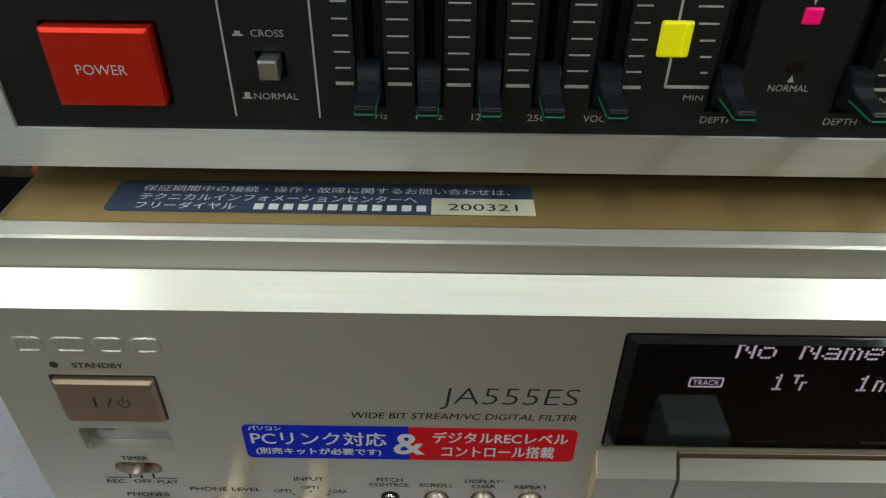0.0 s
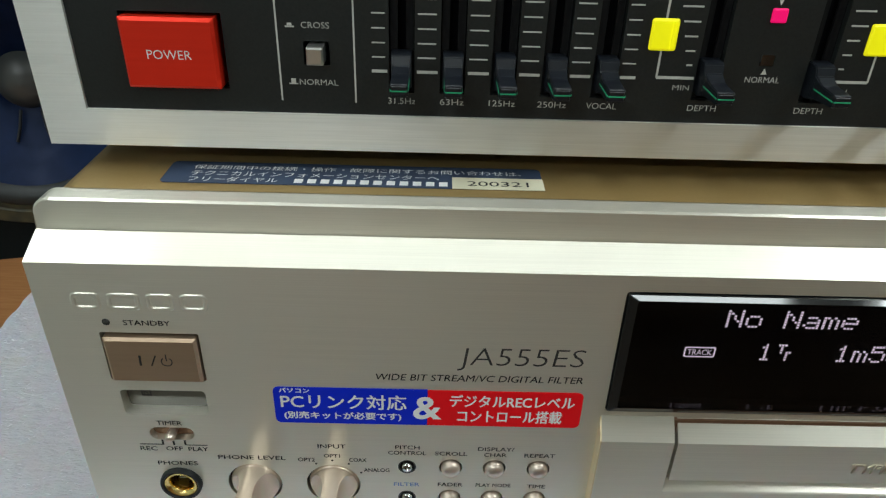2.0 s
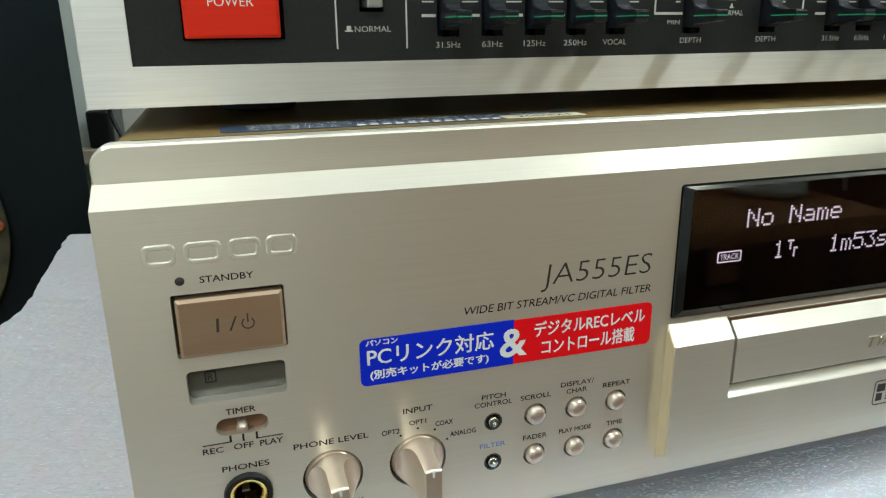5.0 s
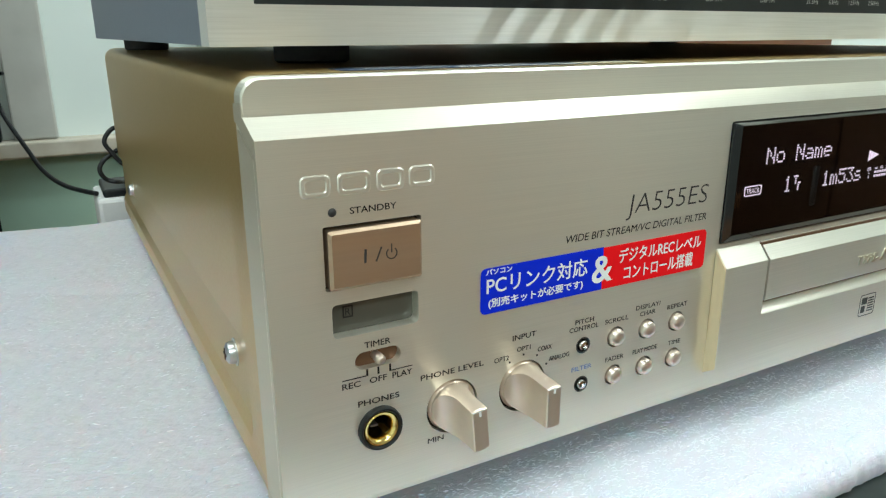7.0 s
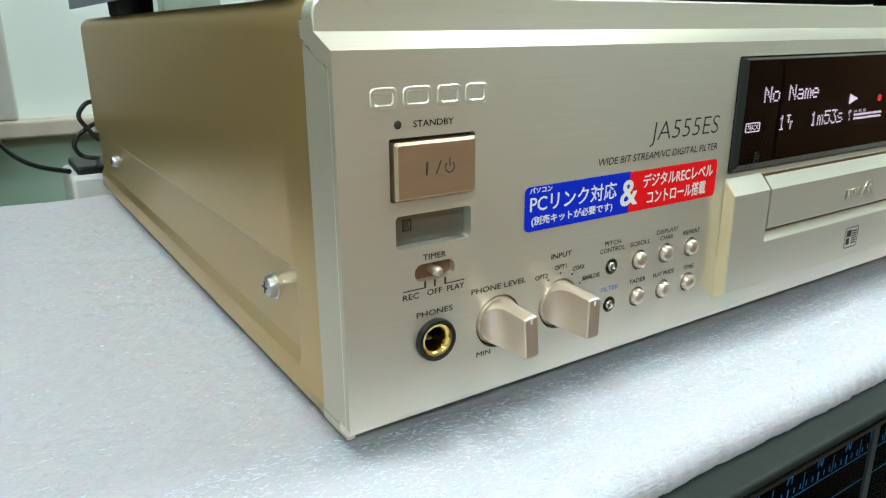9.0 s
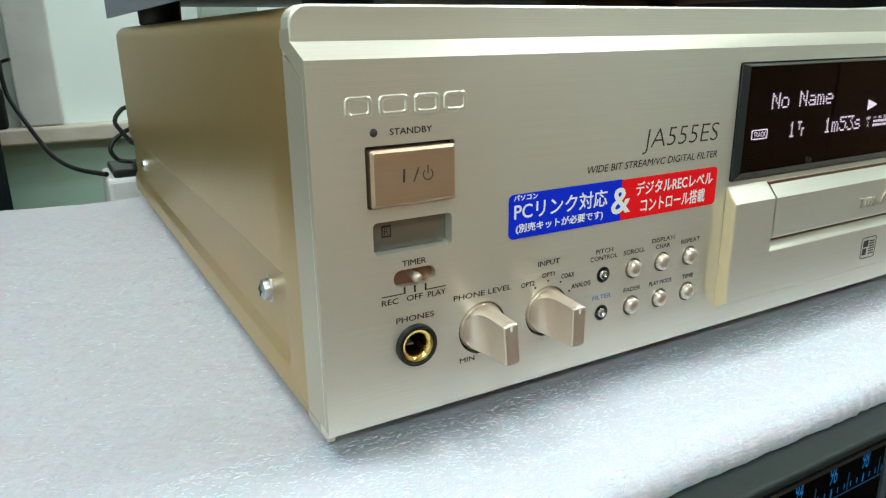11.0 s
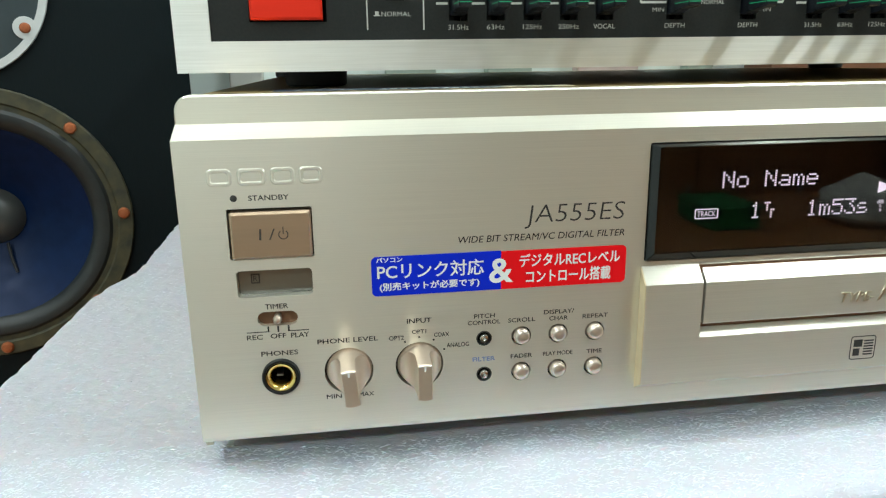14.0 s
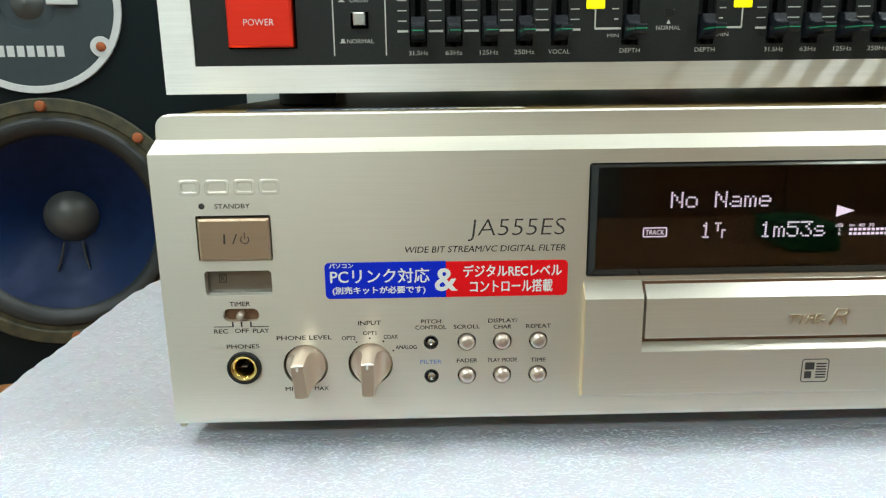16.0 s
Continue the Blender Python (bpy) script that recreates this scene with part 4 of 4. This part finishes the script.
part("panel_backing", boxed(10, ER - 12, EY + 6.0, EY + 8.0, 127.5, ET - 9.6), cavity_black, eq)
PF = EY + 0.85


def rail_mesh():
    bm = bmesh.new()
    box(bm, -2.75, -1.0, EY + 2.6, EY + 3.4, SZ0, SZ1)
    box(bm, 1.0, 2.75, EY + 2.6, EY + 3.4, SZ0, SZ1)
    return bm


def knob_mesh():
    """A broad foot in the slot that narrows to a flat finger."""
    bm = bmesh.new()
    secs = [(EY + 3.0, 2.4, -3.4, 5.0), (EY - 0.6, 2.4, -3.4, 5.0), (EY - 1.8, 2.3, -3.0, 4.6), (EY - 2.6, 2.1, -2.6, 2.6), (EY - 5.5, 2.0, -2.2, 1.5), (EY - 8.0, 2.0, -2.0, 1.3), (EY - 12.0, 2.0, -1.8, 1.2), (EY - 12.4, 1.8, -1.5, 0.9)]
    rings = [[bm.verts.new((sx * w, y, z)) for sx, z in ((-1, lo), (1, lo), (1, hi), (-1, hi))] for y, w, lo, hi in secs]
    for a, b in zip(rings, rings[1:]):
        for k in range(4):
            bm.faces.new((a[k], a[(k + 1) % 4], b[(k + 1) % 4], b[k]))
    bm.faces.new(rings[0])
    bm.faces.new(rings[-1][::-1])
    bmesh.ops.bevel(bm, geom=bm.edges[:], offset=0.22, segments=2, affect="EDGES")
    return bm


def line_mesh():
    bm = bmesh.new()
    box(bm, -1.85, 1.85, EY - 12.5, EY - 12.3, -0.45, -0.15)
    box(bm, -2.1, -1.95, EY - 12.0, EY - 2.4, -0.45, -0.15)
    box(bm, 1.95, 2.1, EY - 12.0, EY - 2.4, -0.45, -0.15)
    return bm


first = None
for i, s in enumerate(SLIDERS):
    if first is None:
        r_ = part("slider_rail", rail_mesh(), rail_dust, eq, at=(s, 0, 0))
        k_ = part("slider_knob", knob_mesh(), knob_black, eq, "black slider knob with a green line", at=(s, 0, 138.0))
        l_ = part("green_line", line_mesh(), green_line, k_)
        first = (r_.data, k_.data, l_.data)
    else:
        part("slider_rail", first[0], None, eq, at=(s, 0, 0))
        k_ = part("slider_knob", first[1], None, eq, "black slider knob with a green line", at=(s, 0, 138.0))
        part("green_line", first[2], None, k_)

TICKS = [138.2 + 3.36 * k for k in range(7)]


def ticks(x0, x1, name="scale_mark"):
    for k, z in enumerate(TICKS):
        big = k in (0, 6)
        h = 0.36 if big else 0.17
        inset = 0.0 if big else min(0.5, (x1 - x0) * 0.12)
        part(name, bars([(x0 + inset * 0.3, x1 - inset, z - h, z + h)], PF), print_white, eq)


for bank in (0, 7):
    c = SLIDERS[bank:bank + 5]
    ticks(c[0] - 7.1, c[0] - 3.4)
    for a, b in zip(c, c[1:]):
        ticks(a + 3.6, b - 3.6)
    ticks(c[4] + 3.5, c[4] + 7.2)
for sx, side in ((158.9, -1), (185.1, 1)):
    x_in, x_out = sx + side * 3.3, sx + side * 12.3
    lo, hi = min(x_in, x_out), max(x_in, x_out)
    part("scale_bracket", bars([(lo, hi, 158.2, 158.9), (lo, hi, 138.1, 138.8), (x_out - 0.25, x_out + 0.25, 138.4, 158.6)], PF), print_white, eq)
    for k, z in enumerate(TICKS[1:6]):
        w = 1.4 + 0.85 * k
        a, b = sx + side * 4.3, sx + side * (4.3 + w)
        part("scale_mark", bars([(min(a, b), max(a, b), z - 0.2, z + 0.2)], PF), print_white, eq)
    mx = sx + side * 6.0
    centred("printed_word", "MAX", mx, 160.6, 4.4, 1.3, print_white, eq, y=PF, bold=-0.006)
    centred("printed_word", "MIN", mx, 136.1, 4.0, 1.2, print_white, eq, y=PF, bold=-0.006)
    centred("printed_word", "DEPTH", sx + 0.1, 131.1, 7.0, 1.45, print_white, eq, y=PF, bold=-0.006)
    lamp_x = x_out
    part("yellow_lamp", cushion(bmesh.new(), rr(lamp_x - 3.2, lamp_x + 3.1, 144.9, 152.2, 0.5, 3), EY + 0.1, 1.2, 0.5), yellow_glow, eq, "lit bright yellow indicator")
    part("lamp_ridge", boxed(lamp_x + 1.5, lamp_x + 2.0, EY - 0.35, EY + 0.4, 145.3, 151.8, bevel=0.15), yellow_glow, eq)
for bank in (0, 7):
    for s, word, wide in zip(SLIDERS[bank:bank + 5], ("31.5Hz", "63Hz", "125Hz", "250Hz", "VOCAL"), (6.6, 5.8, 6.4, 7.0, 7.4)):
        centred("printed_word", word, s, 131.0, wide, 1.5, print_white, eq, y=PF, bold=-0.006)
part("magenta_lamp", cushion(bmesh.new(), rr(170.4, 173.9, 151.9, 155.1, 0.3, 2), EY + 0.2, 1.5, 0.3), magenta_glow, eq, "lit magenta indicator")
part("dark_lamp", cushion(bmesh.new(), rr(170.4, 173.8, 141.8, 144.6, 0.2, 2), EY + 0.7, 0.6, 0.15), black_gloss, eq, "unlit indicator")
centred("printed_word", "CROSS", 171.9, 158.5, 6.4, 1.4, print_white, eq, y=PF, bold=-0.006)
centred("printed_word", "NORMAL", 172.0, 138.5, 8.3, 1.4, print_white, eq, y=PF, bold=-0.006)
arrows = bmesh.new()
plate(arrows, [(171.4, 156.9), (172.4, 156.9), (171.9, 155.6)], [], PF, 0.05)
plate(arrows, [(171.3, 139.8), (172.7, 139.8), (172.0, 141.3)], [], PF, 0.05)
part("printed_arrows", arrows, print_white, eq)

red = part("power_button", cushion(bmesh.new(), rr(21.4, 43.2, 133.4, 149.8, 0.3, 2), EY - 1.8, 7.0, 0.75), red_button, eq, "large red power button")
centred("printed_word", "POWER", 32.2, 141.5, 10.2, 2.1, print_pale, red, y=EY - 1.84, bold=-0.006)
part("printed_line", bars([(56.7, 57.1, 130.4, 166.5), (74.5, 74.9, 130.3, 166.5)], PF), print_white, eq)
lettering("printed_word", "DELAY TIME", (58.8, 72.5, 158.9, 160.6), print_white, eq, y=PF, bold=-0.006)
lettering("printed_word", "EQ MODE", (59.6, 71.5, 156.3, 158.0), print_white, eq, y=PF, bold=-0.006)
lettering("printed_word", "CROSS", (62.6, 69.1, 147.8, 149.2), print_white, eq, y=PF, bold=-0.006)
lettering("printed_word", "NORMAL", (61.4, 70.6, 134.4, 135.8), print_white, eq, y=PF, bold=-0.006)
part("mode_symbol", bars([(58.9, 61.0, 147.9, 148.25), (59.4, 60.5, 148.3, 148.9), (58.9, 61.0, 134.5, 134.8), (59.4, 60.5, 134.8, 135.9)], PF), print_white, eq)
part("mode_switch", cushion(bmesh.new(), rr(64.0, 67.9, 140.2, 144.3, 0.2, 2), EY - 3.2, 8.0, 0.4), switch_silver, eq, "small silver push switch")
part("blue_band", bars([(10.5, ER - 12, 167.8, 172.4)], PF), eq_blue, eq, "blue printed band")
lettering("printed_word", "DELAY TIME EQUALIZER", (155.9, 188.3, 169.2, 171.2), print_white, eq, y=PF - 0.08)
lettering("printed_word", "LEFT CHANNEL", (98.0, 124.5, 169.2, 171.2), print_white, eq, y=PF - 0.08)
lettering("printed_word", "RIGHT CHANNEL", (222.0, 249.0, 169.2, 171.2), print_white, eq, y=PF - 0.08)
for x0, x1 in ((126.5, 154.5), (189.8, 219.5), (78, 96.5), (251, 268)):
    part("band_line", bars([(x0, x1, 170.0, 170.35)], PF - 0.08), print_white, eq)
for fx_, fy_ in ((39, 77), (393, 77), (18, 300), (414, 300)):
    part("foot", spin(bmesh.new(), [(10.5, 112.3), (11.5, 113.0), (12.0, 126.1)], (fx_, fy_, 0), "z", 32), black_rubber, eq, "black round foot", smooth=True)

# ---------------------------------------------------------------- loudspeaker
SY = 449.0
WX, WZ, TX, TZ = -248.0, -3.0, -250.0, 186.0
spk = thing("loudspeaker", (-78, SY, -150), "black two-way loudspeaker with a blue cone woofer", "loudspeaker")
sx0, sx1 = -418.0, -78.0
part("cabinet", plate(box(bmesh.new(), sx0, sx1, SY + 60, SY + 140, -150, 383, bevel=0.0), rr(sx0, sx1, -150, 383), [circle(WX, WZ, 94, 48), circle(TX, TZ, 30, 32)], SY, 60.1), speaker_black, spk, "black cabinet")
woofer = part("woofer_frame", spin(bmesh.new(), [(112, SY), (112, SY - 4), (111, SY - 5.2), (101, SY - 5.2), (99.5, SY - 3.4), (94, SY - 3.4), (93, SY + 3)], (WX, 0, WZ), "y", 64, False), yellowed_rim, spk, "yellowed woofer rim", smooth=True)
part("surround", spin(bmesh.new(), [(96, SY - 3), (93, SY - 6), (88, SY - 6.6), (82, SY - 3), (79.5, SY + 2)], (WX, 0, WZ), "y", 64, False), cone_rubber, woofer, smooth=True)
part("cone", spin(bmesh.new(), [(80, SY + 1.5), (66, SY + 13), (50, SY + 26), (36, SY + 36), (24, SY + 43), (24, SY + 47)], (WX, 0, WZ), "y", 64, False), cone_blue, woofer, "deep blue coated cone", smooth=True)
part("dust_cap", spin(bmesh.new(), [(0.01, SY + 27), (9, SY + 28), (17, SY + 32), (22, SY + 38), (24.5, SY + 42)], (WX, 0, WZ), "y", 40, False), dome_grey, woofer, "grey dust cap", smooth=True)
for dx in (-8, 8):
    part("lead_wire", tube(bmesh.new(), [(WX + dx, SY + 36, WZ - 24), (WX + dx * 1.3, SY + 29, WZ - 37), (WX + dx * 1.7, SY + 24, WZ - 48)], 1.3), black_satin, woofer)
for k in range(8):
    a = radians(45 * k + 1)
    part("rim_screw", spin(bmesh.new(), [(0.01, SY - 9.5), (3.6, SY - 8.8), (4.8, SY - 6.6), (4.8, SY - 5)], (WX + 105 * math.cos(a), 0, WZ + 105 * math.sin(a)), "y", 14), rust_screw, woofer, "rusty screw", smooth=True)
tw = part("tweeter_plate", spin(bmesh.new(), [(73, SY), (73, SY - 3), (66, SY - 3.2), (22, SY - 3.2), (20, SY + 2), (14, SY + 4)], (TX, 0, TZ), "y", 64), tweeter_grey, spk, "slate grey tweeter plate", smooth=True)
part("white_ring", spin(bmesh.new(), [(73.4, SY - 1), (73, SY - 4.2), (67.5, SY - 4.2), (67, SY - 2.5)], (TX, 0, TZ), "y", 64, False), white_ring, tw, "off-white ring", smooth=True)
part("tweeter_dome", spin(bmesh.new(), [(0.01, SY - 6), (8, SY - 4), (14, SY + 1), (16, SY + 3)], (TX, 0, TZ), "y", 32, False), dome_grey, tw, smooth=True)
for a in (-33, 87, 207):
    sx_, sz_ = TX + 64 * math.cos(radians(a)), TZ + 64 * math.sin(radians(a))
    part("screw_pad", spin(bmesh.new(), [(0.01, SY - 4.4), (8.5, SY - 4.4), (8.8, SY - 3)], (sx_, 0, sz_), "y", 24), white_ring, tw)
    part("plate_screw", spin(bmesh.new(), [(0.01, SY - 6.8), (3.0, SY - 6.2), (4.2, SY - 4.3)], (sx_, 0, sz_), "y", 14), rust_screw, tw, smooth=True)
part("name_bars", bars([(TX - 27 + k * 7.6, TX - 21.5 + k * 7.6, TZ - 43, TZ - 34) for k in range(7)], SY - 3.6, thick=0.5), white_ring, tw, "pale plain bars")
part("lead_clip", boxed(TX + 16, TX + 40, SY - 8, SY - 5, TZ - 1, TZ + 4, bevel=0.8), white_ring, tw)
spk.rotation_euler = (0, 0, radians(14))

# ---------------------------------------------------------------- things behind the stack
adapter = thing("mains_adapter", (-86, 600, 28), "black mains adapter on the wall ledge", "mains adapter")
part("body", boxed(-97, -76, 597, 640 - 24, 28.3, 64, bevel=2.5), black_satin, adapter)
part("plug_lead", tube(bmesh.new(), [(-84, 606, 63), (-82, 605, 76), (-74, 596, 86), (-66, 590, 89)], 1.6), black_satin, adapter)
cable = part("mains_cable", tube(bmesh.new(), [(-74, 588, 88), (-74, 586, 72), (-71, 583, 55), (-57, 560, 27), (-46, 528, 11), (-32, 485, 5.5), (-13, 440, 6)], 1.9), black_satin)
tagged(cable, "black mains cable hanging across the wall", "cable")
loop = part("looped_cable", tube(bmesh.new(), [(12, 415, 57), (2, 411, 57), (-4.5, 409, 49), (-1, 408, 41), (6, 407, 32), (11, 408, 38), (7, 410, 43), (-1, 412, 39), (-7.5, 411, 34), (-10, 410, 28), (-6, 411, 21), (3, 414, 18), (9, 452, 12)], 1.6), black_satin)
tagged(loop, "looped black power cord behind the deck", "cable")
strip = thing("power_strip", (15, 470, -150), "white power strip with a black plug on a block", "power strip")
part("body", boxed(-14, 60, 425, 486, -30, 4, bevel=3), white_plastic, strip)
part("stand", boxed(-8, 55, 445, 482, -150, -30, bevel=2), black_satin, strip)
part("plug", boxed(-9, 30, 430, 482, 3.5, 10, bevel=2), black_satin, strip, "black plug")
rack = thing("wooden_shelf", (700, 560, -150), "dark brown wooden shelf behind the stack", "shelf")
part("board", boxed(524, 1000, 540, 596, -150, 420, bevel=2), wood_brown, rack)

# Unseen furniture and props down to the cupboard, added for reflections in the display.
table = thing("reflected_table", (350, -1150, -900), "orange-brown wooden table out of view, added for display reflections", "table")
part("tabletop", boxed(-300, 1300, -1500, -900, -260, -225, bevel=3), wood_orange, table)
for tx in (-260, 1260):
    for ty in (-1460, -940):
        part("leg", boxed(tx - 30, tx + 30, ty - 30, ty + 30, -900, -260, bevel=3), wood_brown, table)


crate = thing("reflected_crate", (852, -1200, -225), "small green box out of view, added for display reflections", "crate")
part("body", boxed(800, 905, -1280, -1120, -224.5, -182, bevel=6), crate_green, crate)
part("rim", boxed(795, 910, -1285, -1115, -181.5, -174, bevel=3), crate_green, crate)
cloth = bmesh.new()
bmesh.ops.create_icosphere(cloth, subdivisions=4, radius=1.0)
for v in cloth.verts:
    lump = 1 + 0.22 * noise.noise(v.co * 2.1) + 0.08 * noise.noise(v.co * 6)
    v.co = (1180 + 95 * v.co.x * lump, -1150 + 110 * v.co.y * lump, max(-224.5, -190 + 60 * v.co.z * lump))
bag = part("reflected_cloth", cloth, cloth_white, smooth=True, crease=80)
tagged(bag, "off-white cloth lump out of view, added for display reflections", "cloth")
# Unseen, added to turn the display's reflection of the side wall brown.
sideboard = thing("sideboard", (2200, -1000, -900), "long brown wooden sideboard out of view, added to darken reflections", "sideboard")
part("body", boxed(1960, 2395, -2050, -150, -880, 40, bevel=4), wood_brown, sideboard)
part("plinth", boxed(1985, 2390, -2030, -170, -900, -880.5), wood_brown, sideboard)
for k in range(4):
    leaf = part("door", boxed(1942, 1959.5, -2040 + k * 472, -1575 + k * 472, -868, 28, bevel=3), wood_brown, sideboard)
    part("handle", boxed(1925, 1941.5, -1625 + k * 472, -1613 + k * 472, -380, -260, bevel=3), steel, leaf)
# Unseen box, added to give the display glass a pale reflected patch.
carton = thing("carton", (520, -672, -900), "small pale grey box out of view, added for a reflected patch", "carton")
part("body", boxed(470, 570, -715, -630, -900, -720, bevel=2), carton_grey, carton)
part("flap", boxed(471, 519, -714, -631, -719.5, -717, bevel=0.8), carton_grey, carton)
part("flap", boxed(521, 569, -714, -631, -719.5, -717, bevel=0.8), carton_grey, carton)
cupboard = thing("reflected_cupboard", (1500, -2250, -900), "orange-brown wooden cupboard out of view, added for display reflections", "cupboard")
part("body", boxed(850, 2150, -2560, -2120, -880, 60, bevel=4), wood_orange, cupboard)
part("plinth", boxed(870, 2130, -2540, -2150, -900, -880.5), wood_brown, cupboard)
for k in range(3):
    dx0 = 862 + k * 427
    leaf = part("door", boxed(dx0, dx0 + 420, -2119.5, -2102, -868, 48, bevel=3), wood_orange, cupboard)
    part("handle", boxed(dx0 + 380, dx0 + 392, -2101.5, -2080, -420, -300, bevel=3), steel, leaf)


# Plain boxes added for unclear colour patches in the gap above the deck.
def ledge_box(x0, x1, high, mat, label):
    t = thing("ledge_block", ((x0 + x1) / 2, 600, 28), label, "tin")
    part("body", boxed(x0, x1, 598, 618, 28.2, high - 6, bevel=2), mat, t)
    part("lid", boxed(x0 - 1, x1 + 1, 597, 619, high - 6, high, bevel=2), mat, t)


block_pink = grain(material("faded_pink_paint", (0.56, 0.44, 0.40), 0.5), 40, (1, 1, 1), (0.42, 0.33, 0.30), 0.6)
block_green = grain(material("grey_green_paint", (0.30, 0.36, 0.30), 0.5), 40, (1, 1, 1), (0.24, 0.30, 0.25), 0.6)
ledge_box(102, 158, 170, block_green, "grey-green block on the wall ledge, added for an unclear shape")
ledge_box(321, 395, 150, block_pink, "faded pink block on the wall ledge, added for an unclear shape")
ledge_box(216, 268, 165, block_green, "grey-green block on the wall ledge, added for an unclear shape")
ledge_box(455, 487, 165, block_green, "narrow grey-green block on the wall ledge, added for an unclear shape")
